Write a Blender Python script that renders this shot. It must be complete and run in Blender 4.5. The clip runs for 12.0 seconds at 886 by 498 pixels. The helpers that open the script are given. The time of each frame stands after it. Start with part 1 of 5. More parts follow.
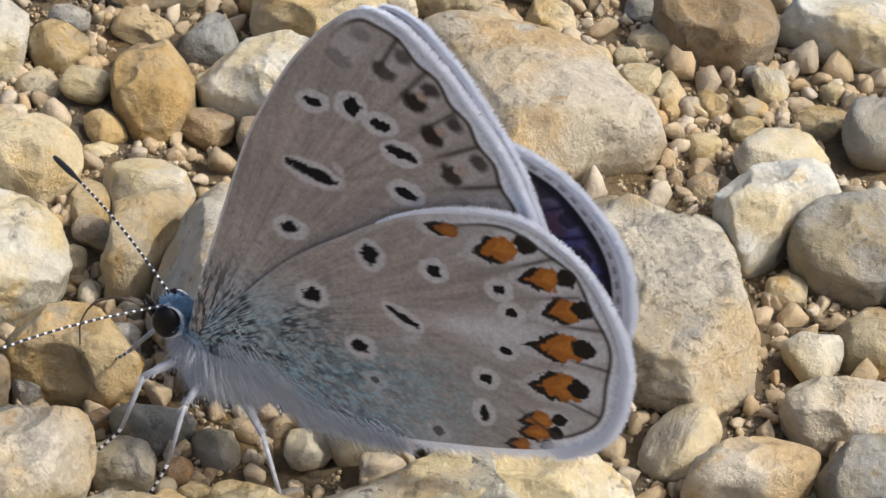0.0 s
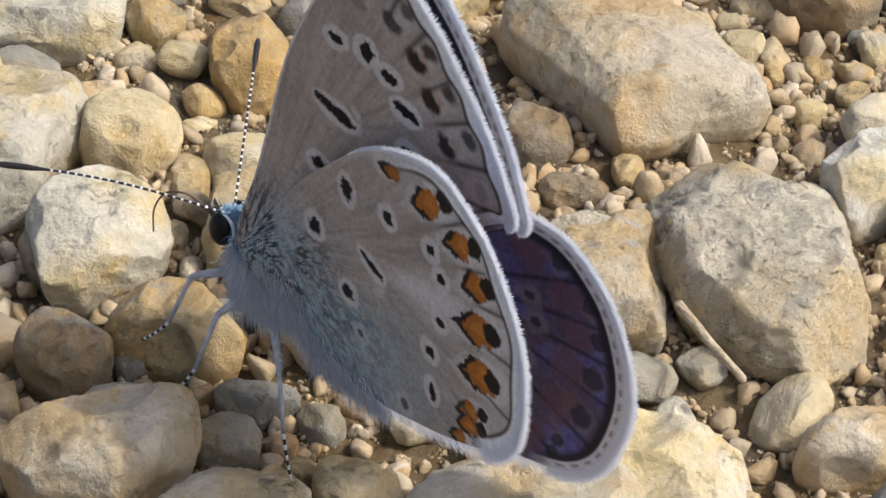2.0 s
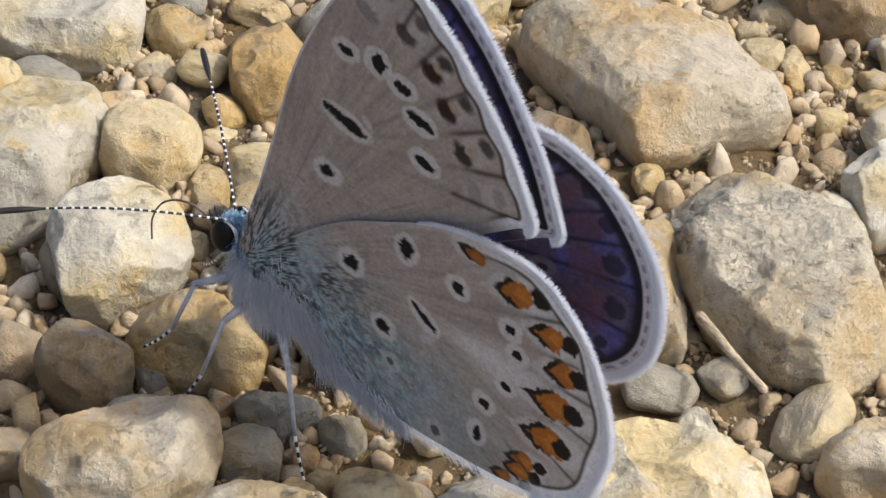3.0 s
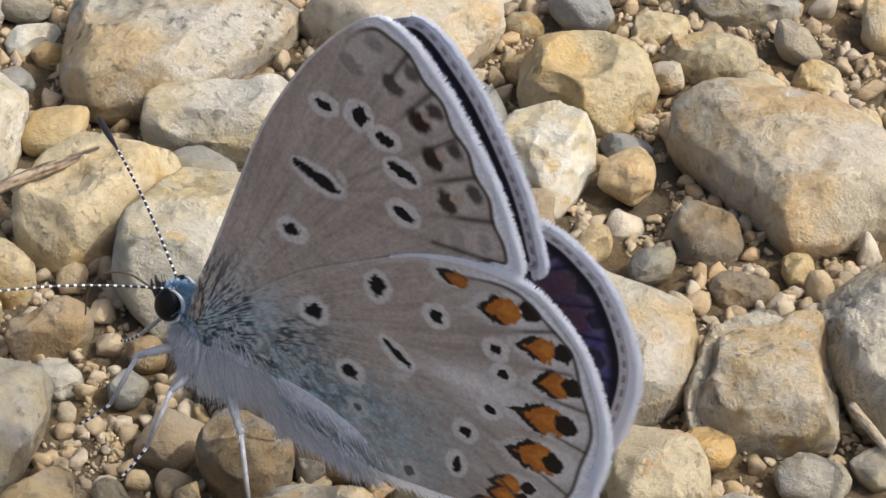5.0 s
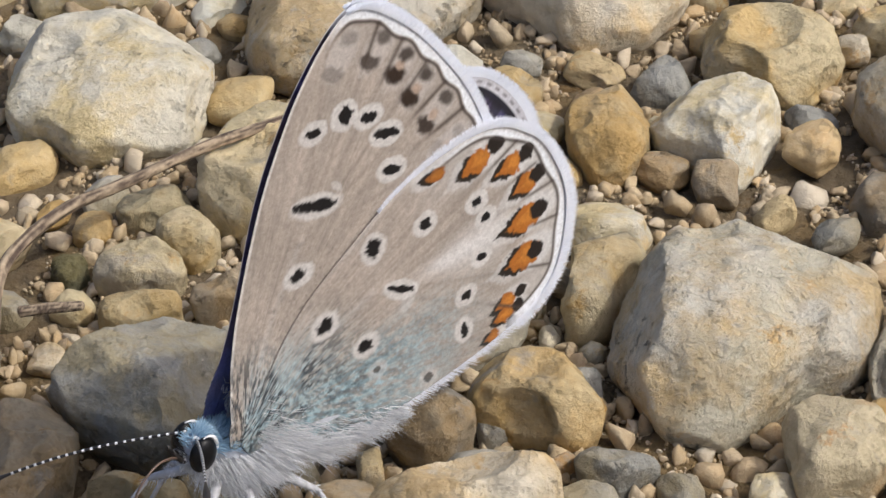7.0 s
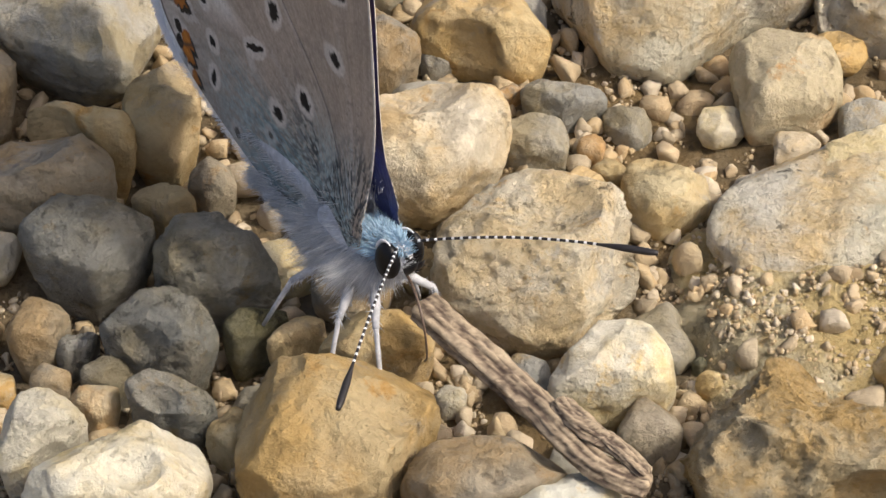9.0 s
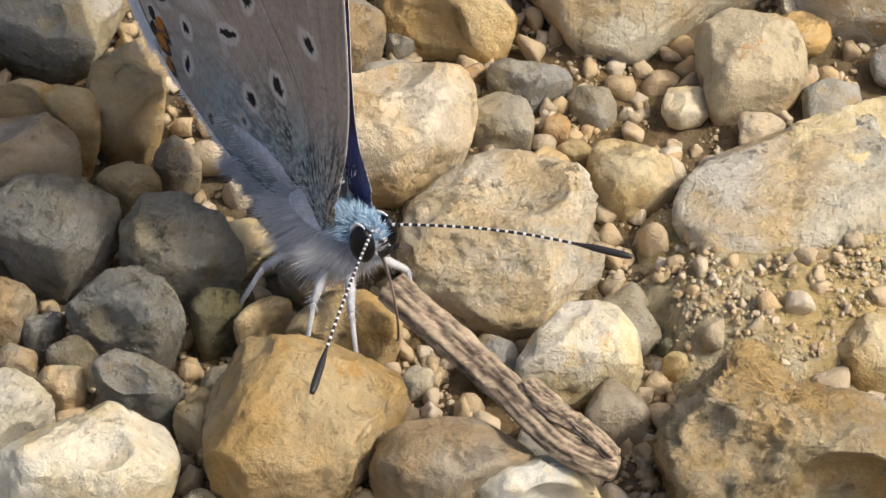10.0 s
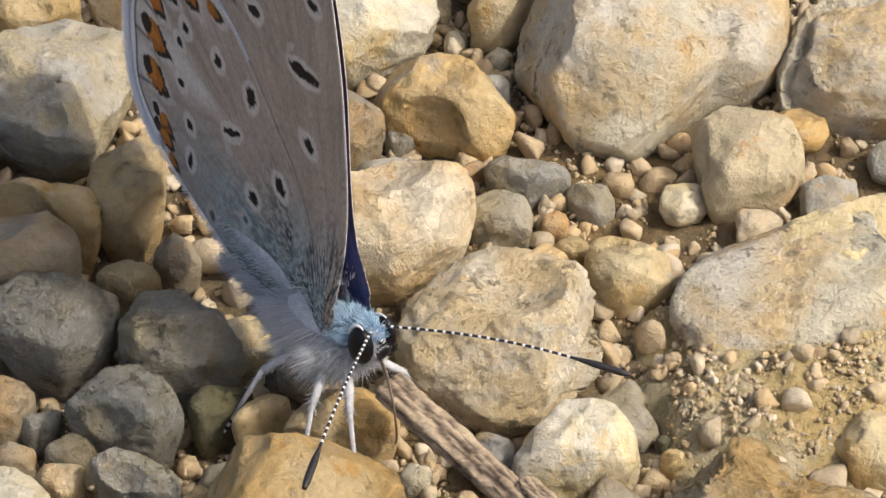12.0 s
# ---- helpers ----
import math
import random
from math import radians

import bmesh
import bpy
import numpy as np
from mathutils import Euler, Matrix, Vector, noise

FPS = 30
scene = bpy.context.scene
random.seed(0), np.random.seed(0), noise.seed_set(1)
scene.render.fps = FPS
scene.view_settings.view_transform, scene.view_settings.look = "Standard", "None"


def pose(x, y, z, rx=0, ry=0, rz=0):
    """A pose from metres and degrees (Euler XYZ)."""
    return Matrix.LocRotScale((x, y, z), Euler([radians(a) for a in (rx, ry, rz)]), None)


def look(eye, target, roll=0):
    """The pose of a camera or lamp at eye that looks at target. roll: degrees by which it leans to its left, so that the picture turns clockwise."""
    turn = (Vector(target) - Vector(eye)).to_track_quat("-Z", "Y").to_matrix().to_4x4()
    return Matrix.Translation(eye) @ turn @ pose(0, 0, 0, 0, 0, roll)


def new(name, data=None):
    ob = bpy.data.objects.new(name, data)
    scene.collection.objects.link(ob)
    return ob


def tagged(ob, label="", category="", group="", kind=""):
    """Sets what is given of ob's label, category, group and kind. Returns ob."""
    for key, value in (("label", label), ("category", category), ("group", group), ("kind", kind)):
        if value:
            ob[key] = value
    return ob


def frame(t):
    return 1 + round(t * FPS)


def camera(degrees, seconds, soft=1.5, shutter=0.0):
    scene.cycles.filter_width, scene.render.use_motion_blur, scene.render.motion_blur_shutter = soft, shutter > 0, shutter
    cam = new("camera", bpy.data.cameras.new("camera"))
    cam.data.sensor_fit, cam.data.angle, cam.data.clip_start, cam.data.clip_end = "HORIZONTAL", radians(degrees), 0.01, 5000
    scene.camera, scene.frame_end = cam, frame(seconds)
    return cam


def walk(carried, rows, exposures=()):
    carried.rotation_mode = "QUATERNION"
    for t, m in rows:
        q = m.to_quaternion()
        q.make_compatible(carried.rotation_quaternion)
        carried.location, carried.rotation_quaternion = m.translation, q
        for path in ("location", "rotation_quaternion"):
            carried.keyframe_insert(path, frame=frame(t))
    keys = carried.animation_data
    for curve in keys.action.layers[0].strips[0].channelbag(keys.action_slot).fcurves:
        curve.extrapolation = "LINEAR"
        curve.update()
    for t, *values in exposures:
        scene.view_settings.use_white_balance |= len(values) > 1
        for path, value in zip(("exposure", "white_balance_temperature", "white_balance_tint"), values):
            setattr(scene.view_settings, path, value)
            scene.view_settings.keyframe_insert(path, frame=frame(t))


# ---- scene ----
MM = 0.001


def shot(x, y, z, yaw, pitch, roll):
    """A camera pose from millimetres, its heading, its tilt above level and its lean."""
    return pose(x * MM, y * MM, z * MM, 90 + pitch, 0, yaw) @ pose(0, 0, 0, 0, 0, roll)


# ---- camera and its way ----
cam = camera(18, 12.0, 1.5)
PATH = [
    (0, shot(11.46, -83.32, 74.94, 3.92, -36.39, 3.22)),
    (0.5, shot(11.59, -83.05, 74.68, 4.64, -36.65, 2.58)),
    (1, shot(11.25, -82.42, 73.86, 4.63, -36.99, 2.37)),
    (1.5, shot(11.03, -81.82, 73.59, 5.33, -36.84, 1.76)),
    (2, shot(10.78, -82.37, 73.94, 6.20, -36.96, 1.13)),
    (2.5, shot(10.70, -82.22, 74.29, 5.89, -36.22, 1.23)),
    (2.7, shot(10.68, -81.94, 74.12, 6.19, -36.90, 1.02)),
    (4.3, shot(9.03, -83.01, 76.61, 7.79, -37.10, 0.12)),
    (4.5, shot(8.89, -82.84, 76.75, 8.35, -37.16, -0.23)),
    (5, shot(9.28, -82.77, 76.61, 9.75, -35.82, -1.11)),
    (5.5, shot(9.59, -83.08, 76.38, 10.84, -35.17, -1.77)),
    (6, shot(9.44, -83.37, 76.29, 11.85, -35.05, -2.34)),
    (6.5, shot(9.40, -83.29, 76.28, 13.06, -35.32, -2.95)),
    (7, shot(9.16, -83.59, 75.49, 14.23, -35.71, -3.31)),
    (7.5, shot(8.76, -83.88, 75.81, 15.61, -37.54, -3.79)),
    (7.7, shot(8.70, -84.19, 75.40, 15.57, -38.34, -3.69)),
    (9.3, shot(4.57, -82.58, 75.29, 9.94, -44.04, -0.10)),
    (9.5, shot(4.33, -82.47, 75.65, 9.64, -44.05, 0.22)),
    (10, shot(4.20, -82.69, 75.76, 9.14, -44.41, 0.52)),
    (10.5, shot(4.77, -82.28, 76.03, 8.62, -43.76, 0.78)),
    (11, shot(4.67, -82.08, 75.95, 9.16, -43.28, 0.37)),
    (11.5, shot(4.60, -82.14, 76.22, 9.08, -43.10, 0.46)),
    (12, shot(4.89, -82.57, 76.37, 9.60, -42.64, 0.11)),
]
walk(cam, PATH, [(0, 0.37, 6200, 10), (2.5, 0.42, 6300, 10), (5.5, 0.31, 6200, 10), (6.5, 0.14, 6200, 10), (7.0, 0.14, 6200, 10), (7.7, 0.26, 6550, 10), (8.5, 0.38, 6800, 10), (9.3, 0.51, 6720, 10), (12, 0.51, 6720, 10)])

# ---- daylight: hazy sun from the side of the larger stones ----
SUN_HIGH, SUN_ROUND = 50.0, -8.0
world = bpy.data.worlds.new("sky")
world.use_nodes = True
scene.world = world
wn = world.node_tree.nodes
sky = wn.new("ShaderNodeTexSky")
sky.sky_type = "NISHITA"
sky.sun_disc = False
sky.sun_elevation = radians(SUN_HIGH)
sky.sun_rotation = radians(90 - SUN_ROUND)
sky.air_density, sky.dust_density = 0.7, 5.0
world.node_tree.links.new(sky.outputs[0], wn["Background"].inputs[0])
wn["Background"].inputs[1].default_value = 0.15
sun_data = bpy.data.lights.new("sun", "SUN")
sun_data.energy, sun_data.angle, sun_data.color = 1.9, radians(2.0), (1.0, 0.95, 0.87)
sun = new("sun", sun_data)
sa, sh = radians(SUN_ROUND), radians(SUN_HIGH)
sun.matrix_world = look((math.cos(sa) * math.cos(sh), math.sin(sa) * math.cos(sh), math.sin(sh)), (0, 0, 0))


# ---- materials ----
def nodes_of(name):
    mat = bpy.data.materials.new(name)
    mat.use_nodes = True
    nt = mat.node_tree
    return mat, nt, nt.nodes["Principled BSDF"]


def add(nt, kind, **values):
    node = nt.nodes.new(kind)
    for key, value in values.items():
        node.inputs[key].default_value = value
    return node


def mix(nt, fac, a, b, how="MIX"):
    node = nt.nodes.new("ShaderNodeMix")
    node.data_type, node.blend_type = "RGBA", how
    for value, slot in ((fac, 0), (a, 6), (b, 7)):
        if hasattr(value, "is_linked"):
            nt.links.new(value, node.inputs[slot])
        else:
            node.inputs[slot].default_value = value if slot == 0 else (*value, 1)
    return node.outputs[2]


def ramp(nt, value, lo, hi):
    node = nt.nodes.new("ShaderNodeMapRange")
    nt.links.new(value, node.inputs[0])
    node.inputs[1].default_value, node.inputs[2].default_value = lo, hi
    return node.outputs[0]


def noise_out(nt, where, scale, detail=5.0, rough=0.6, stretch=None):
    node = add(nt, "ShaderNodeTexNoise", Scale=scale, Detail=detail, Roughness=rough, Distortion=0.35 if scale > 2000 else 0.15)
    if stretch:
        mapping = add(nt, "ShaderNodeMapping", Scale=stretch)
        nt.links.new(where, mapping.inputs[0])
        where = mapping.outputs[0]
    nt.links.new(where, node.inputs["Vector"])
    return node.outputs[0]


def shifted(nt):
    """Object coordinates, moved apart from stone to stone."""
    coord, info = nt.nodes.new("ShaderNodeTexCoord"), nt.nodes.new("ShaderNodeObjectInfo")
    big = nt.nodes.new("ShaderNodeVectorMath")
    big.operation = "MULTIPLY_ADD"
    nt.links.new(info.outputs["Random"], big.inputs[0])
    big.inputs[1].default_value = (0.9, 1.7, 0.4)
    nt.links.new(coord.outputs["Object"], big.inputs[2])
    return big.outputs[0], info.outputs["Random"]


def stone_mat(name, main, warm, pale, dark, spread=0.5, bump=0.5, pits=0.35):
    """Limestone: broad ochre staining, chalky bloom, dark pits and a fine grain."""
    mat, nt, bsdf = nodes_of(name)
    main, warm, dark = ((c[0] * 0.99, c[1] * 1.06, c[2] * 1.09) for c in (main, warm, dark))
    pale = (pale[0] * 0.89, pale[1] * 0.885, pale[2] * 0.83)
    warm = (warm[0] * 1.03, warm[1] * 0.97, warm[2] * 0.80)
    where, rnd = shifted(nt)
    broad = noise_out(nt, where, 110, 6, 0.62)
    bloom = noise_out(nt, where, 175, 8, 0.66)
    middle = noise_out(nt, where, 640, 7, 0.68)
    fine = noise_out(nt, where, 2600, 5, 0.75)
    col = mix(nt, ramp(nt, broad, 0.44, 0.54), main, warm)
    col = mix(nt, ramp(nt, bloom, 0.48, 0.62), col, mix(nt, 0.35, pale, main))
    grey = ramp(nt, noise_out(nt, where, 240, 7, 0.68, (1.0, 1.3, 0.7)), 0.58, 0.66)
    col = mix(nt, grey, col, tuple((0.55 * sum(main) / 3 + 0.30 * c) * k for c, k in zip(pale, (1.05, 1.0, 0.88))))
    rust = ramp(nt, noise_out(nt, where, 360, 7, 0.7), 0.60, 0.68)
    col = mix(nt, rust, col, tuple(c * k for c, k in zip(warm, (0.98, 0.86, 0.66))))
    cluster = ramp(nt, noise_out(nt, where, 260, 4, 0.6), 0.47, 0.62)
    pit = ramp(nt, noise_out(nt, where, 1100, 8, 0.78), 0.56, 0.66)
    both = nt.nodes.new("ShaderNodeMath")
    both.operation = "MULTIPLY"
    nt.links.new(pit, both.inputs[0])
    nt.links.new(cluster, both.inputs[1])
    pit = both.outputs[0]
    soft = nt.nodes.new("ShaderNodeMath")
    soft.operation = "MULTIPLY"
    nt.links.new(pit, soft.inputs[0])
    soft.inputs[1].default_value = min(1.0, pits * 1.6)
    col = mix(nt, soft.outputs[0], col, dark)
    grain = ramp(nt, fine, 0.34, 0.66)
    col = mix(nt, 0.20, col, mix(nt, grain, tuple(c * 0.5 for c in main), tuple(min(1, c * 1.25) for c in pale)))
    col = mix(nt, 0.25, col, mix(nt, ramp(nt, middle, 0.34, 0.66), (0.50, 0.47, 0.42), (1.28, 1.28, 1.28)), "MULTIPLY")
    tone = nt.nodes.new("ShaderNodeHueSaturation")
    nt.links.new(col, tone.inputs["Color"])
    tone.inputs["Saturation"].default_value = 1.0
    value = nt.nodes.new("ShaderNodeMapRange")
    nt.links.new(rnd, value.inputs[0])
    value.inputs[3].default_value, value.inputs[4].default_value = 1 - spread * 0.35, 1 + spread * 0.28
    nt.links.new(value.outputs[0], tone.inputs["Value"])
    nt.links.new(tone.outputs[0], bsdf.inputs["Base Color"])
    bsdf.inputs["Roughness"].default_value = 0.8
    bsdf.inputs["Specular IOR Level"].default_value = 0.3
    last = None
    for height, strength, depth in ((bloom, 0.7, 0.0010), (middle, 1.0, 0.0009), (fine, 0.8, 0.00022), (pit, 1.0, -0.0005)):
        node = add(nt, "ShaderNodeBump", Strength=min(1.0, bump * 1.3 * strength), Distance=depth)
        nt.links.new(height, node.inputs["Height"])
        if last:
            nt.links.new(last, node.inputs["Normal"])
        last = node.outputs[0]
    nt.links.new(last, bsdf.inputs["Normal"])
    return mat


STONE = {
    "y": stone_mat("ochre_limestone", (0.52, 0.41, 0.24), (0.48, 0.33, 0.15), (0.62, 0.52, 0.36), (0.20, 0.13, 0.07)),
    "w": stone_mat("pale_limestone", (0.57, 0.50, 0.38), (0.56, 0.44, 0.25), (0.70, 0.66, 0.58), (0.24, 0.20, 0.15)),
    "r": stone_mat("rough_limestone", (0.66, 0.56, 0.41), (0.64, 0.48, 0.30), (0.78, 0.71, 0.59), (0.27, 0.20, 0.13), 0.15, 1.0, 0.6),
    "m": stone_mat("mottled_limestone", (0.57, 0.49, 0.35), (0.56, 0.40, 0.22), (0.72, 0.68, 0.62), (0.24, 0.21, 0.17), 0.2, 0.7, 0.6),
    "p": stone_mat("rosy_limestone", (0.55, 0.45, 0.31), (0.52, 0.36, 0.19), (0.70, 0.63, 0.53), (0.26, 0.18, 0.12), 0.3),
    "g": stone_mat("grey_limestone", (0.27, 0.25, 0.215), (0.33, 0.27, 0.18), (0.44, 0.42, 0.385), (0.10, 0.09, 0.075)),
    # the grey limestone again, its colour darkened to carry the shade there
    "s": stone_mat("shade_toned_limestone", (0.25, 0.235, 0.205), (0.29, 0.24, 0.165), (0.45, 0.43, 0.39), (0.06, 0.055, 0.045), 0.5, 1.0, 0.7),
    "d": stone_mat("dull_brown_stone", (0.31, 0.245, 0.165), (0.32, 0.215, 0.115), (0.45, 0.39, 0.31), (0.14, 0.10, 0.07)),
    "b": stone_mat("brown_ochre_stone", (0.46, 0.34, 0.18), (0.44, 0.28, 0.11), (0.54, 0.41, 0.24), (0.16, 0.10, 0.05)),
    "o": stone_mat("orange_stone", (0.52, 0.41, 0.25), (0.50, 0.28, 0.11), (0.62, 0.55, 0.44), (0.18, 0.10, 0.05)),
    "k": stone_mat("dark_mossy_stone", (0.13, 0.12, 0.07), (0.20, 0.17, 0.08), (0.30, 0.28, 0.20), (0.04, 0.04, 0.03), 0.5, 1.0, 0.7),
    "a": stone_mat("white_angular_limestone", (0.60, 0.55, 0.45), (0.55, 0.44, 0.27), (0.70, 0.67, 0.60), (0.30, 0.26, 0.20), 0.15, 0.35, 0.2),
    "e": stone_mat("crumbling_stone", (0.44, 0.34, 0.20), (0.46, 0.29, 0.11), (0.64, 0.56, 0.42), (0.12, 0.09, 0.06), 0.2, 1.2, 0.8),
}
SAND = stone_mat("caked_sand", (0.54, 0.43, 0.25), (0.52, 0.38, 0.18), (0.62, 0.55, 0.40), (0.30, 0.22, 0.12), 0.1, 1.0, 0.3)
SOIL = stone_mat("sandy_soil", (0.175, 0.125, 0.075), (0.21, 0.14, 0.07), (0.30, 0.235, 0.15), (0.13, 0.09, 0.05), 0.1, 1.0, 0.5)


def gravel_mat():
    mat, nt, bsdf = nodes_of("fine_gravel")
    geo = nt.nodes.new("ShaderNodeNewGeometry")
    coord = nt.nodes.new("ShaderNodeTexCoord")
    shade = nt.nodes.new("ShaderNodeValToRGB")
    stops = shade.color_ramp
    tints = ((0.0, (0.26, 0.19, 0.11)), (0.2, (0.50, 0.37, 0.20)), (0.4, (0.36, 0.30, 0.21)), (0.6, (0.48, 0.33, 0.16)), (0.8, (0.60, 0.53, 0.41)), (1.0, (0.44, 0.32, 0.17)))
    for at, c in tints[1:-1]:
        stops.elements.new(at).color = (*c, 1)
    stops.elements[0].color, stops.elements[-1].color = (*tints[0][1], 1), (*tints[-1][1], 1)
    nt.links.new(geo.outputs["Random Per Island"], shade.inputs[0])
    fine = noise_out(nt, coord.outputs["Object"], 2200, 5, 0.7)
    col = mix(nt, ramp(nt, fine, 0.35, 0.8), shade.outputs[0], (0.50, 0.41, 0.27))
    col = mix(nt, 0.25, col, shade.outputs[0])
    nt.links.new(col, bsdf.inputs["Base Color"])
    bsdf.inputs["Roughness"].default_value = 0.85
    bump = add(nt, "ShaderNodeBump", Strength=0.9, Distance=0.0002)
    nt.links.new(fine, bump.inputs["Height"])
    nt.links.new(bump.outputs[0], bsdf.inputs["Normal"])
    return mat


def wood_mat(name, fine_scale=2500):
    """Weathered fibre; the streaks along the stalk are held in the mesh's own colours."""
    mat, nt, bsdf = nodes_of(name)
    coord, paint = nt.nodes.new("ShaderNodeTexCoord"), nt.nodes.new("ShaderNodeVertexColor")
    paint.layer_name = "pattern"
    fine = noise_out(nt, coord.outputs["Object"], fine_scale, 5, 0.7)
    grain = mix(nt, ramp(nt, fine, 0.3, 0.7), (0.72, 0.70, 0.68), (1.2, 1.2, 1.2))
    nt.links.new(mix(nt, 1.0, paint.outputs[0], grain, "MULTIPLY"), bsdf.inputs["Base Color"])
    bsdf.inputs["Roughness"].default_value = 0.8
    bump = add(nt, "ShaderNodeBump", Strength=0.6, Distance=0.00015)
    nt.links.new(fine, bump.inputs["Height"])
    nt.links.new(bump.outputs[0], bsdf.inputs["Normal"])
    return mat


def plain_mat(name, color, rough=0.6, spec=0.5, vary=0.25, scale=3000, sheen=0.0):
    mat, nt, bsdf = nodes_of(name)
    coord = nt.nodes.new("ShaderNodeTexCoord")
    fine = noise_out(nt, coord.outputs["Object"], scale, 4, 0.6)
    col = mix(nt, ramp(nt, fine, 0.3, 0.7), tuple(c * (1 - vary) for c in color), tuple(min(1, c * (1 + vary)) for c in color))
    nt.links.new(col, bsdf.inputs["Base Color"])
    bsdf.inputs["Roughness"].default_value = rough
    bsdf.inputs["Specular IOR Level"].default_value = spec
    bsdf.inputs["Sheen Weight"].default_value = sheen
    return mat


def let_through(nt, bsdf, color, share):
    """Thin scales and hairs let part of the light through."""
    thin, both = nt.nodes.new("ShaderNodeBsdfTranslucent"), nt.nodes.new("ShaderNodeMixShader")
    nt.links.new(color, thin.inputs["Color"])
    both.inputs[0].default_value = share
    nt.links.new(bsdf.outputs[0], both.inputs[1])
    nt.links.new(thin.outputs[0], both.inputs[2])
    nt.links.new(both.outputs[0], nt.nodes["Material Output"].inputs["Surface"])


def wing_mat(name, glow, rough):
    """Scaled wing surface: its pattern is held in the mesh's own colours, with the grain of the scales over it."""
    mat, nt, bsdf = nodes_of(name)
    coord, paint = nt.nodes.new("ShaderNodeTexCoord"), nt.nodes.new("ShaderNodeVertexColor")
    paint.layer_name = "pattern"
    scales = noise_out(nt, coord.outputs["Object"], 5200, 3, 0.7)
    grain = mix(nt, ramp(nt, scales, 0.25, 0.75), (0.78, 0.77, 0.76), (1.18, 1.18, 1.18))
    col = mix(nt, 1.0, paint.outputs[0], grain, "MULTIPLY")
    nt.links.new(col, bsdf.inputs["Base Color"])
    bsdf.inputs["Roughness"].default_value = rough
    bsdf.inputs["Sheen Weight"].default_value = glow
    bsdf.inputs["Specular IOR Level"].default_value = 0.2
    bsdf.inputs["Sheen Roughness"].default_value = 0.5
    bump = add(nt, "ShaderNodeBump", Strength=0.4, Distance=0.00004)
    nt.links.new(scales, bump.inputs["Height"])
    nt.links.new(bump.outputs[0], bsdf.inputs["Normal"])
    let_through(nt, bsdf, col, 0.14)
    return mat


def hair_mat(name, a, b, share=0.25):
    mat, nt, bsdf = nodes_of(name)
    geo = nt.nodes.new("ShaderNodeNewGeometry")
    col = mix(nt, geo.outputs["Random Per Island"], a, b)
    nt.links.new(col, bsdf.inputs["Base Color"])
    bsdf.inputs["Roughness"].default_value = 0.5
    let_through(nt, bsdf, col, share)
    return mat


# ---- mesh helpers ----
def part(name, bm, material, parent=None, label="", smooth=True):
    """Links a bmesh as one mesh object, under its thing where one is given."""
    me = bpy.data.meshes.new(name)
    bm.to_mesh(me)
    bm.free()
    for mat in material if isinstance(material, (list, tuple)) else (material,):
        me.materials.append(mat)
    if smooth:
        me.polygons.foreach_set("use_smooth", [True] * len(me.polygons))
    ob = new(name, me)
    ob.parent = parent
    if label:
        ob["label"] = label
    return ob


def mesh_part(name, verts, faces, material, parent=None, label="", smooth=True):
    me = bpy.data.meshes.new(name)
    me.from_pydata(verts, [], faces)
    for mat in material if isinstance(material, (list, tuple)) else (material,):
        me.materials.append(mat)
    if smooth:
        me.polygons.foreach_set("use_smooth", [True] * len(me.polygons))
    ob = new(name, me)
    ob.parent = parent
    if label:
        ob["label"] = label
    return ob


def spline(points, steps):
    """A smooth open line through the points."""
    pts = [Vector(p) for p in points]
    pts = [2 * pts[0] - pts[1]] + pts + [2 * pts[-1] - pts[-2]]
    out = []
    for i in range(1, len(pts) - 2):
        a, b, c, d = pts[i - 1:i + 3]
        for k in range(steps):
            t = k / steps
            out.append(0.5 * (2 * b + (c - a) * t + (2 * a - 5 * b + 4 * c - d) * t * t + (3 * b - a - 3 * c + d) * t ** 3))
    out.append(pts[-2])
    return out


def tube(bm, line, radii, sides=8, mats=None):
    """Sweeps a ring along a line; radii gives the thickness at each of its points."""
    rings = []
    up = Vector((0.13, 0.37, 0.92))
    for i, p in enumerate(line):
        way = (line[min(i + 1, len(line) - 1)] - line[max(i - 1, 0)]).normalized()
        side = way.cross(up).normalized()
        over = side.cross(way)
        r = radii[i] if isinstance(radii, (list, tuple)) else radii(i / (len(line) - 1))
        rings.append([bm.verts.new(p + (side * math.cos(a) + over * math.sin(a)) * r) for a in (2 * math.pi * k / sides for k in range(sides))])
    for i in range(len(rings) - 1):
        for k in range(sides):
            face = bm.faces.new((rings[i][k], rings[i][(k + 1) % sides], rings[i + 1][(k + 1) % sides], rings[i + 1][k]))
            if mats:
                face.material_index = mats(i)
    bm.faces.new(rings[0][::-1])
    bm.faces.new(rings[-1])


def blob(bm, centre, size, rough=0.0, seed=0, seg=24):
    """A rounded body of the given half sizes."""
    made = bmesh.ops.create_uvsphere(bm, u_segments=seg, v_segments=seg // 2, radius=1.0)["verts"]
    for v in made:
        n = noise.noise(v.co * 2.2 + Vector((seed, 0, 0))) * rough
        v.co = Vector(centre) + Vector((v.co.x * size[0], v.co.y * size[1], v.co.z * size[2])) * (1 + n)
    return made


